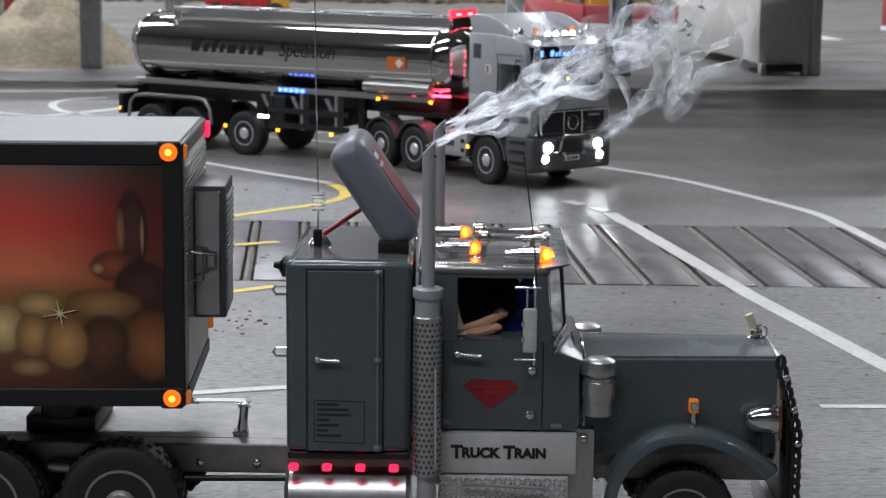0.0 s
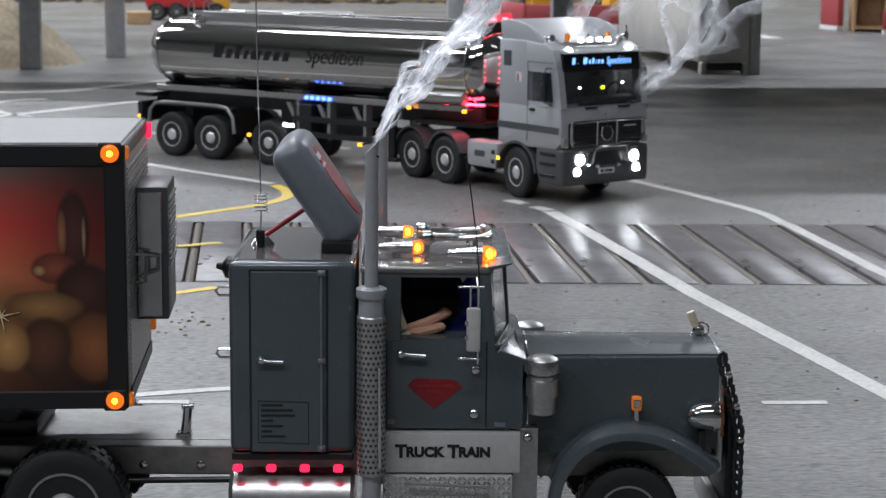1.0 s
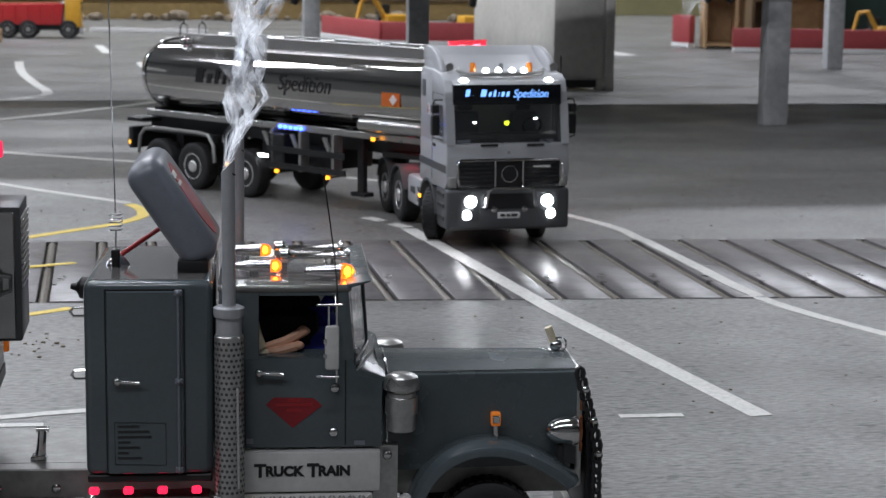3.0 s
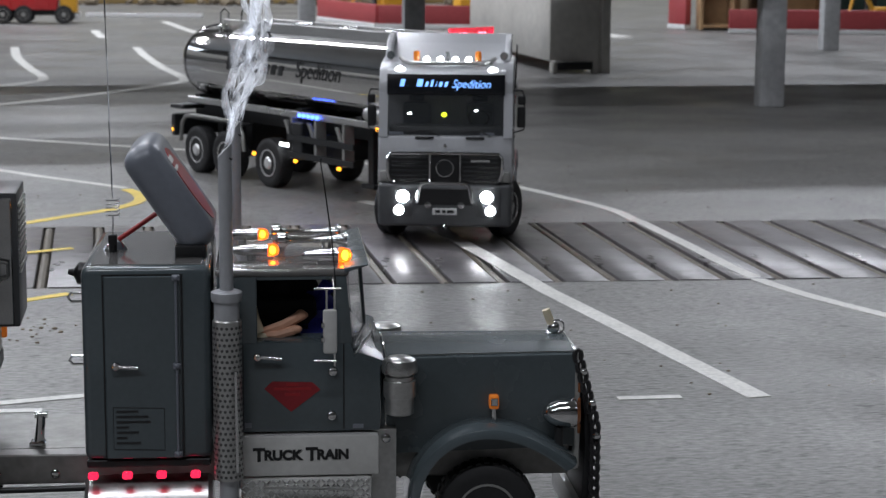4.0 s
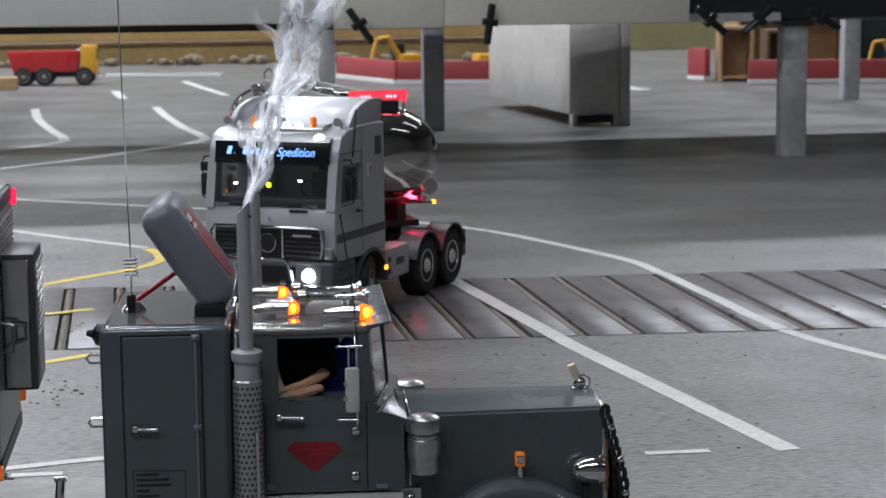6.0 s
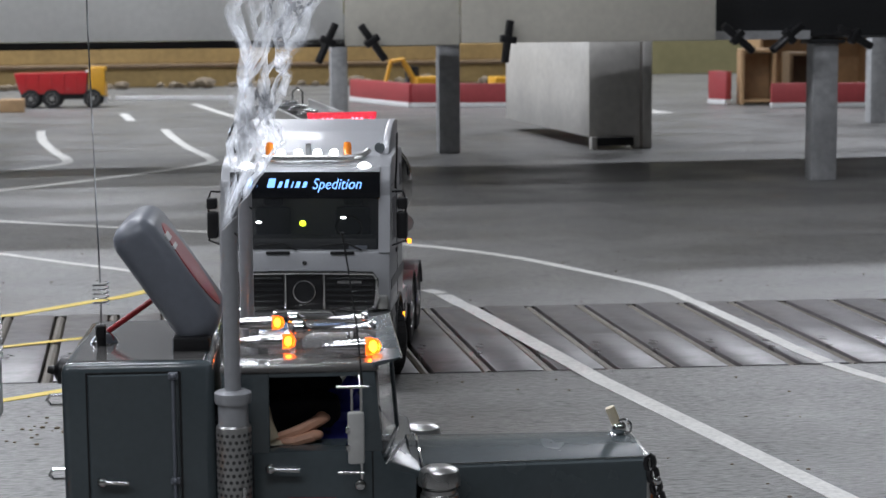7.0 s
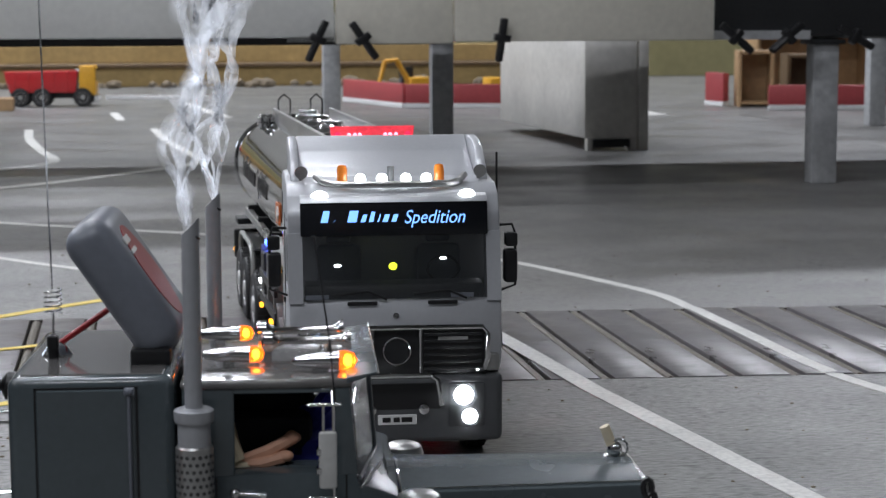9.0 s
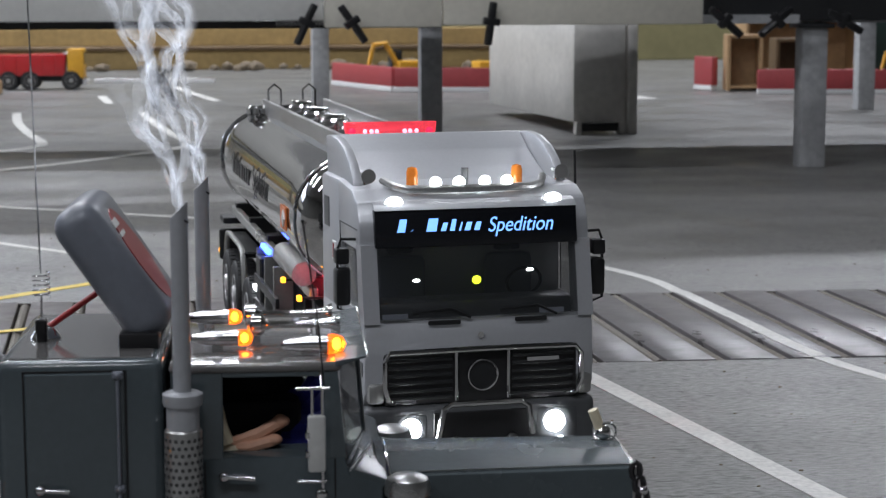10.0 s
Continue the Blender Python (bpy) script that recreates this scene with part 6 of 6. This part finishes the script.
def build_tank_trailer():
    T = thing("tank_trailer", pose(0.33, 2.16, 0, 0, 0, -37), "mirror-polished tank trailer with marker lamps and dark underframe", "model trailer")
    hw, hh, cz = 0.0875, 0.0640, 0.1980
    bm = bmesh.new()
    prof = [(-0.716, 0.0), (-0.714, 0.45), (-0.708, 0.72), (-0.698, 0.90), (-0.684, 0.985), (-0.672, 1.0)] + [(-0.672 + i * 0.07, 1.0) for i in range(1, 10)] + [(0.018, 1.0), (0.036, 0.985), (0.053, 0.90), (0.065, 0.72), (0.071, 0.45), (0.073, 0.0)]
    seg = 48
    rings = []
    for x, k in prof:
        k = max(k, 0.002)
        ring = []
        for i in range(seg):
            a = 2 * math.pi * i / seg
            c, s = math.cos(a), math.sin(a)
            ring.append(bm.verts.new((x, hw * k * math.copysign(abs(c) ** 0.85, c), cz + hh * k * math.copysign(abs(s) ** 0.85, s))))
        rings.append(ring)
    for a, b in zip(rings, rings[1:]):
        for i in range(seg):
            bm.faces.new((a[i], a[(i + 1) % seg], b[(i + 1) % seg], b[i]))
    bm.faces.new(rings[0]), bm.faces.new(rings[-1][::-1])
    bmesh.ops.recalc_face_normals(bm, faces=bm.faces)
    tk = part("tank", bm, M["tank"], T, "mirror-polished oval tank")
    for x in (-0.676, 0.022):
        pts = []
        for i in range(40):
            a = 2 * math.pi * i / 40
            c, s = math.cos(a), math.sin(a)
            pts.append((x, (hw + 0.0005) * math.copysign(abs(c) ** 0.85, c), cz + (hh + 0.0005) * math.copysign(abs(s) ** 0.85, s)))
        part("end_band", tube(pts, 0.0016, 6, True), M["chrome"], tk)
    wk = part("walkway", merged(box(-0.62, 0.032, -0.040, -0.036, 0.256, 0.275, 0.001, 1), box(-0.62, 0.032, 0.036, 0.040, 0.256, 0.275, 0.001, 1), box(-0.62, 0.032, -0.036, 0.036, 0.2565, 0.2615)), M["alu"], tk, "aluminium walkway along the tank top")
    for x in (-0.55, -0.42, -0.29, -0.16, -0.05):
        part("manhole", merged(lathe([(0.017, 0), (0.017, 0.008), (0.014, 0.011), (0.0, 0.012)], (x, 0, 0.2605), (0, 0, 1), 20), rod((x - 0.012, -0.01, 0.274), (x + 0.012, 0.01, 0.274), 0.002)), M["chrome"], wk, "chrome manhole lid")
    for s in (-1, 1):
        part("ladder_hoop", tube([(-0.645, s * 0.022 - 0.008, 0.25), (-0.645, s * 0.022 - 0.008, 0.285), (-0.645, s * 0.022, 0.292), (-0.645, s * 0.022 + 0.008, 0.285), (-0.645, s * 0.022 + 0.008, 0.25)], 0.0015, 6), M["chrome"], tk)
    for y in (-0.055, -0.045):
        part("vent_valve", lathe([(0.006, 0), (0.006, 0.01), (0.008, 0.012), (0.008, 0.018), (0.003, 0.022)], (-0.60, y, 0.246), (0, 0, 1), 14), M["chrome"], tk)
    lb = part("light_bar", prism([(-0.0430, 0.2890), (-0.0405, 0.2700), (-0.0340, 0.2735), (0.0, 0.2750), (0.0340, 0.2735), (0.0405, 0.2700), (0.0430, 0.2890)], "x", 0.031, 0.037, 0.0008), M["pink"], tk, "lit red acrylic light bar")
    part("light_bar_foot", box(0.032, 0.036, -0.030, 0.030, 0.2500, 0.2760, 0.0005, 1), M["dark"], lb)
    for y in (-0.036, -0.024, -0.018, -0.013, 0.013, 0.018, 0.024, 0.036):
        part("light_bar_lamp", ball((0.0375, y, 0.2805), 0.0021 if abs(y) < 0.03 else 0.0034), M["led_pink" if abs(y) < 0.03 else "red_led"], lb)
    # lettering on both sides: a name as bars, one word that reads
    for s in (-1, 1):
        m = Matrix(((-s, 0, 0, 0), (0, 0, s, 0), (0, 1, 0, 0), (0, 0, 0, 1)))
        x0 = -0.330 if s < 0 else -0.330
        place = lambda u, v: Matrix.Translation((x0 + (-s) * u, s * (hw + 0.0004), 0.1930 + v)) @ m
        lettering("tank_letters", "Spedition", 0.040, place(0.010, 0.0), M["black"], tk, 0.0003, 0.28, 0.86)
        for a, b, h in ((-0.205, -0.180, 0.026), (-0.176, -0.158, 0.017), (-0.154, -0.138, 0.024), (-0.134, -0.120, 0.017), (-0.116, -0.090, 0.017), (-0.086, -0.068, 0.017), (-0.064, -0.046, 0.017), (-0.042, -0.024, 0.017)):
            q = prism([(a, 0), (b - 0.005, 0), (b, h), (a + 0.006, h)], "z", -0.0003, 0.0004)
            part("tank_bar", moved(q, place(0, 0)), M["black"], tk)
        pl = part("hazard_plate", box(-0.070, -0.030, s * (hw + 0.0003), s * (hw + 0.0018), 0.1820, 0.2040), M["orange_sign"], tk, "orange hazard plate")
        part("plate_sign", moved(box(-0.006, 0.006, -0.0008, 0.0008, -0.006, 0.006), Matrix.Translation((-0.043, s * (hw + 0.0024), 0.193)) @ Matrix.Rotation(radians(45), 4, "Y")), M["white"], pl)
        part("side_rail", box(-0.69, 0.02, s * 0.066, s * 0.074, 0.1235, 0.1345, 0.001, 1), M["alu"], T, "aluminium side rail")
        part("side_guard", merged(box(-0.350, -0.16, s * 0.080, s * 0.084, 0.058, 0.068), box(-0.350, -0.16, s * 0.080, s * 0.084, 0.086, 0.096)), M["dark"], T)
        for x in (-0.34, -0.27, -0.19):
            part("guard_post", box(x - 0.003, x + 0.003, s * 0.062, s * 0.082, 0.056, 0.125), M["pale_alu"], T)
            part("guard_brace", prism([(x - 0.03, 0.118), (x - 0.022, 0.118), (x - 0.004, 0.086), (x - 0.012, 0.086)], "y", s * 0.074, s * 0.078), M["pale_alu"], T)
        part("hose_pipe", lathe([(0.0, 0), (0.0115, 0.0005), (0.0115, 0.145), (0.0, 0.1455)], (-0.125, s * 0.079, 0.1480), (1, 0, 0), 22), M["alu"], T, "grey hose pipe along the frame")
        part("mudguard", merged(tube([(-0.707, s * 0.080, 0.052), (-0.702, s * 0.080, 0.085), (-0.688, s * 0.080, 0.0985), (-0.660, s * 0.080, 0.1015), (-0.535, s * 0.080, 0.1015), (-0.510, s * 0.080, 0.0985), (-0.496, s * 0.080, 0.082), (-0.492, s * 0.080, 0.052)], 0.0035, 8)), M["pale_alu"], T, "pale mudguard edge")
        part("mudguard_skin", box(-0.700, -0.500, s * 0.055, s * 0.079, 0.0940, 0.0985, 0.002, 1), M["dark"], T)
        for x, z in ((-0.453, 0.053), (-0.325, 0.053), (-0.199, 0.053), (-0.093, 0.126), (0.022, 0.126)):
            part("amber_marker", box(x - 0.0035, x + 0.0035, s * 0.0820, s * 0.0865, z - 0.0028, z + 0.0028, 0.0008, 1), M["amber_dot"], T, "glowing amber side marker")
            part("marker_arm", box(x - 0.002, x + 0.002, s * 0.05, s * 0.083, z - 0.001, z + 0.001), M["dark"], T)
        for k in range(5):
            part("blue_lamp", ball((-0.325 + k * 0.013, s * 0.0765, 0.1290), 0.0034), M["blue_led"], T, "glowing blue lamp")
        part("white_lamp", box(-0.375, -0.350, s * 0.0790, s * 0.0830, 0.0745, 0.0795, 0.001, 1), M["lamp_and_glint"], T, "lit white side lamp")
        part("rear_lamp", box(-0.7330, -0.7280, s * 0.050, s * 0.080, 0.078, 0.094, 0.001, 1), M["red_led"], T, "lit red rear lamp")
        part("rear_side_lamp", box(-0.7260, -0.7200, s * 0.084, s * 0.0885, 0.068, 0.075, 0.001, 1), M["amber_dot"], T, "glowing amber rear lamp")
        part("landing_leg", merged(box(-0.158, -0.144, s * 0.045, s * 0.056, 0.030, 0.125, 0.001, 1), box(-0.168, -0.134, s * 0.040, s * 0.062, 0.024, 0.031, 0.001, 1)), M["dark"], T, "raised landing leg")
        part("locker", box(-0.350, -0.310, s * 0.040, s * 0.082, 0.055, 0.118, 0.002, 1), M["dark"], T)
        for k, q in enumerate(((0.02, 0.135), (-0.02, 0.140))):
            part("red_underlight", box(q[0] - 0.02, q[0] + 0.02, s * 0.050 - 0.004, s * 0.050 + 0.004, q[1] - 0.0015, q[1] + 0.0015, 0.0006, 1), M["red_strip"], T, "glowing red strip under the tank")
    part("frame", merged(box(-0.72, 0.03, -0.040, -0.028, 0.098, 0.126), box(-0.72, 0.03, 0.028, 0.040, 0.098, 0.126), box(-0.10, 0.045, -0.055, 0.055, 0.0955, 0.104), *[box(x - 0.008, x + 0.008, -0.072, 0.072, 0.122, 0.140) for x in (-0.66, -0.5, -0.33, -0.16, -0.01)]), M["dark"], T, "dark trailer underframe")
    part("rear_bumper", box(-0.728, -0.716, -0.088, 0.088, 0.060, 0.100, 0.002, 1), M["dark"], T)
    part("tail_shelf", box(-0.735, -0.690, -0.085, 0.085, 0.110, 0.118, 0.001, 1), M["dark"], T)
    part("pump_box", box(-0.36, -0.22, -0.045, 0.045, 0.060, 0.098, 0.004, 2), M["dark"], T)
    part("kingpin", rod((0, 0, 0.086), (0, 0, 0.10), 0.006), M["chrome"], T)
    W_ = []
    for s in (-1, 1):
        for x in (-0.405, -0.5445, -0.641):
            W_.append((wheel(T, "trailer_wheel", x, s * 0.0740, 0.0415, 0.030, s, M["rim"], 0.56), x, s * 0.0740))
    part("axle", merged(*[rod((x, -0.07, 0.0415), (x, 0.07, 0.0415), 0.006) for x in (-0.405, -0.5445, -0.641)], *[box(x - 0.01, x + 0.01, -0.036, 0.036, 0.04, 0.10) for x in (-0.405, -0.5445, -0.641)]), M["dark"], T)
    return T, W_


M["red_strip"] = mat("bright_red_strip_lamp", (0.8, 0.02, 0.03), 0.3, emit=(1.0, 0.03, 0.07), power=16.0)
SILVER, SILVER_WHEELS = build_silver_tractor()
TANKER, TANKER_WHEELS = build_tank_trailer()


# ---- exhaust smoke: curled translucent wisps ----
SMOKE = smoke_mat("white_smoke", 0.62)
SMOKE_THIN = smoke_mat("thin_white_smoke", 0.32)


def wisp(name, seed, h, w0, w1, sway, parent, material, strands=4):
    """Curled sheets that widen upwards; 'thin' fades them out at their rims."""
    rnd = random.Random(seed)
    bm = bmesh.new()
    lay = bm.verts.layers.float.new("thin")
    nu, nv = 40, 9
    for k in range(strands):
        ph, tw, sx = rnd.uniform(0, 6.28), rnd.uniform(2.0, 5.0) * rnd.choice((-1, 1)), rnd.uniform(0, 50)
        wk = rnd.uniform(0.55, 1.25)
        rows = []
        for i in range(nu + 1):
            u = i / nu
            wid = (w0 + (w1 - w0) * u) * wk
            c = Vector((sway * u ** 1.3 * noise.noise(Vector((sx, u * 2.6, seed))) * 2.0, sway * u * noise.noise(Vector((sx + 9, u * 2.6, seed))) * 2.0, u * h))
            c += Vector((math.cos(ph + tw * u), math.sin(ph + tw * u), 0)) * wid * 0.45
            row = []
            for j in range(nv):
                v = j / (nv - 1) * 2 - 1
                a = ph + tw * u * 1.3 + 1.4 * v
                p = c + Vector((math.cos(a), math.sin(a), 0)) * wid * 0.5 * v + Vector((0, 0, 0.006 * noise.noise(Vector((sx, v * 2, u * 7)))))
                p += noise.noise_vector(p * 60 + Vector((sx, 0, seed))) * 0.004 * (0.3 + u)
                vt = bm.verts.new(p)
                vt[lay] = max(0.0, (1 - abs(v) ** 2.0)) * min(1.0, (u + 0.02) * 7) * min(1.0, (1 - u) * 2.5)
                row.append(vt)
            rows.append(row)
        for a, b in zip(rows, rows[1:]):
            for j in range(nv - 1):
                bm.faces.new((a[j], a[j + 1], b[j + 1], b[j]))
    ob = part(name, bm, material, parent)
    ob["kind"] = "stuff"
    return ob


def build_plume(x, y, z, seed, label, k=1.0):
    root = thing("smoke_plume", pose(x, y, z), label, "smoke", "exhaust smoke")
    lo = wisp("lower_wisp", seed, 0.075, 0.004 * k, 0.017 * k, 0.014, root, SMOKE, 6)
    mid = wisp("middle_wisp", seed + 1, 0.085, 0.010 * k, 0.024 * k, 0.020, root, SMOKE, 5)
    mid.location = (0, 0, 0.050)
    up = wisp("upper_wisp", seed + 2, 0.10, 0.016 * k, 0.036 * k, 0.030, root, SMOKE_THIN, 6)
    up.location = (0, 0, 0.105)
    return root, lo, mid, up


PLUMES = [build_plume(*(TURN @ Vector((0.1906, -0.018, 0.2955))), 21, "white exhaust smoke curling up from the near stack", 0.9), build_plume(*(TURN @ Vector((0.1940, 0.163, 0.2900))), 47, "white exhaust smoke rising from the far stack", 0.9)]
DRIFTS = []
for i, (seed, h) in enumerate(((71, 0.09), (83, 0.12), (97, 0.10))):
    d_ = wisp("drifting_smoke", seed, h, 0.018, 0.040, 0.05, None, SMOKE_THIN, 4)
    tagged(d_, "thin wisp of drifting white smoke above the floor", "smoke", "exhaust smoke")
    DRIFTS.append(d_)
# seconds, place of the front axle, heading of the silver truck
TRUCK_ROWS = [(0, 0.485, 1.978, -54.0), (1, 0.6185, 1.805, -59.0), (2, 0.703, 1.664, -67.0), (2.7, 0.6935, 1.547, -79.6), (3.8, 0.618, 1.400, -100.9), (4.5, 0.555, 1.358, -108.5), (5, 0.502, 1.326, -114.5), (5.5, 0.411, 1.309, -124.4), (6.2, 0.340, 1.205, -119.0), (7, 0.340, 1.052, -102.9), (8, 0.377, 0.898, -93.9), (9, 0.389, 0.726, -93.0), (9.5, 0.404, 0.632, -89.5), (10, 0.4225, 0.544, -84.8)]


# seconds, heading of the tank trailer behind it
TRAILER_ROWS = [(0, -37.4), (1, -39.6), (2, -44.6), (2.7, -50.2), (3.8, -60.5), (4.5, -66.5), (5.5, -78.0), (6.2, -85.0), (7, -88.5), (8, -90.0), (9, -89.0), (10, -87.6)]
COUPLING = 0.215


# ---- what moves ----
def glide(rows, t):
    """The values of the rows at a time, gliding from row to row."""
    n = len(rows)
    i = max(k for k in range(n - 1) if rows[k][0] <= t + 1e-9)
    slope = lambda k, c: (rows[min(k + 1, n - 1)][c] - rows[max(k - 1, 0)][c]) / (rows[min(k + 1, n - 1)][0] - rows[max(k - 1, 0)][0])
    h = rows[i + 1][0] - rows[i][0]
    u = (t - rows[i][0]) / h
    f = (2 * u ** 3 - 3 * u ** 2 + 1, u ** 3 - 2 * u ** 2 + u, -2 * u ** 3 + 3 * u ** 2, u ** 3 - u ** 2)
    return [f[0] * rows[i][c] + f[1] * h * slope(i, c) + f[2] * rows[i + 1][c] + f[3] * h * slope(i + 1, c) for c in range(1, len(rows[0]))]


def truck_at(t):
    """Place and heading of the silver truck."""
    return glide(TRUCK_ROWS, t)


def motions():
    """The silver truck drives its bend, the trailer follows, wheels roll, smoke curls."""
    truck, trailer, roll, steer, tail = [], [], [], [], []
    run, drag, last = 0.0, 0.0, None
    for k in range(1001):
        t = k / 100
        x, y, yaw = truck_at(t)
        a = radians(yaw)
        head = radians(glide(TRAILER_ROWS, t)[0])
        pin = Vector((x - COUPLING * math.cos(a), y - COUPLING * math.sin(a)))
        mid = Vector((x - 0.2 * math.cos(a), y - 0.2 * math.sin(a)))
        if last:
            step = pin - last[0]
            drag += step.dot(Vector((math.cos(head), math.sin(head)))) / 0.0415
            run += (mid - last[1]).dot(Vector((math.cos(a), math.sin(a)))) / 0.0415
        last = (pin, mid)
        if k % 10 == 0:
            x1, y1, yaw1 = truck_at(min(t + 0.15, 10.0))
            x0, y0, yaw0 = truck_at(max(t - 0.15, 0.0))
            turn = math.atan2(0.24 * radians(yaw1 - yaw0), max(math.hypot(x1 - x0, y1 - y0), 0.02))
            truck.append((t, pose(x, y, 0, 0, 0, yaw)))
            trailer.append((t, pose(pin.x, pin.y, 0, 0, 0, math.degrees(head))))
            roll.append((t, run)), steer.append(max(-0.6, min(0.6, turn))), tail.append((t, drag))
    walk(SILVER, truck)
    walk(TANKER, trailer)
    for ob, x, y, front in SILVER_WHEELS:
        walk(ob, [(t, Matrix.Translation((x, y, 0.0415)) @ Matrix.Rotation(s if front else 0.0, 4, "Z") @ Matrix.Rotation(r, 4, "Y")) for (t, r), s in zip(roll, steer)])
    for ob, x, y in TANKER_WHEELS:
        walk(ob, [(t, Matrix.Translation((x, y, 0.0415)) @ Matrix.Rotation(r, 4, "Y")) for t, r in tail])
    # the plumes lean with the draught and their wisps wind upwards
    lean = [(0, 62), (0.5, 50), (1, 36), (1.5, 27), (2, 19), (2.7, 12), (3.8, 10), (4.5, 9), (5.5, 17), (6.2, 15), (6.8, 14), (7.5, 10), (8.5, 6), (9, 1), (9.5, -6), (10, -14)]
    for n, (root, lo, mid, up) in enumerate(PLUMES):
        x, y, z = root.location
        walk(root, [(t, pose(x, y, z, 0, a + 3 * n, 0)) for t, a in lean])
        for ob, z0, speed in ((lo, 0.0, 95), (mid, 0.050, -75), (up, 0.105, 60)):
            walk(ob, [(k * 0.5, pose(0.002 * math.sin(k * 1.7 + n), 0, z0 + 0.004 * math.sin(k * 0.9), 0, 4 * math.sin(k * 1.1), speed * k * 0.5)) for k in range(21)])
    for i, (ob, (x, y, z), (vx, vz)) in enumerate(zip(DRIFTS, ((0.325, 0.12, 0.285), (0.375, 0.16, 0.300), (0.27, 0.10, 0.300)), ((0.075, 0.035), (0.07, 0.05), (0.08, 0.06)))):
        walk(ob, [(t, pose(x + vx * t, y, z + vz * t, 8 * math.sin(t), 40 - 10 * i, 20 * t)) for t in (0, 1, 2, 3, 4, 5, 6, 7, 8, 9, 10)])


motions()
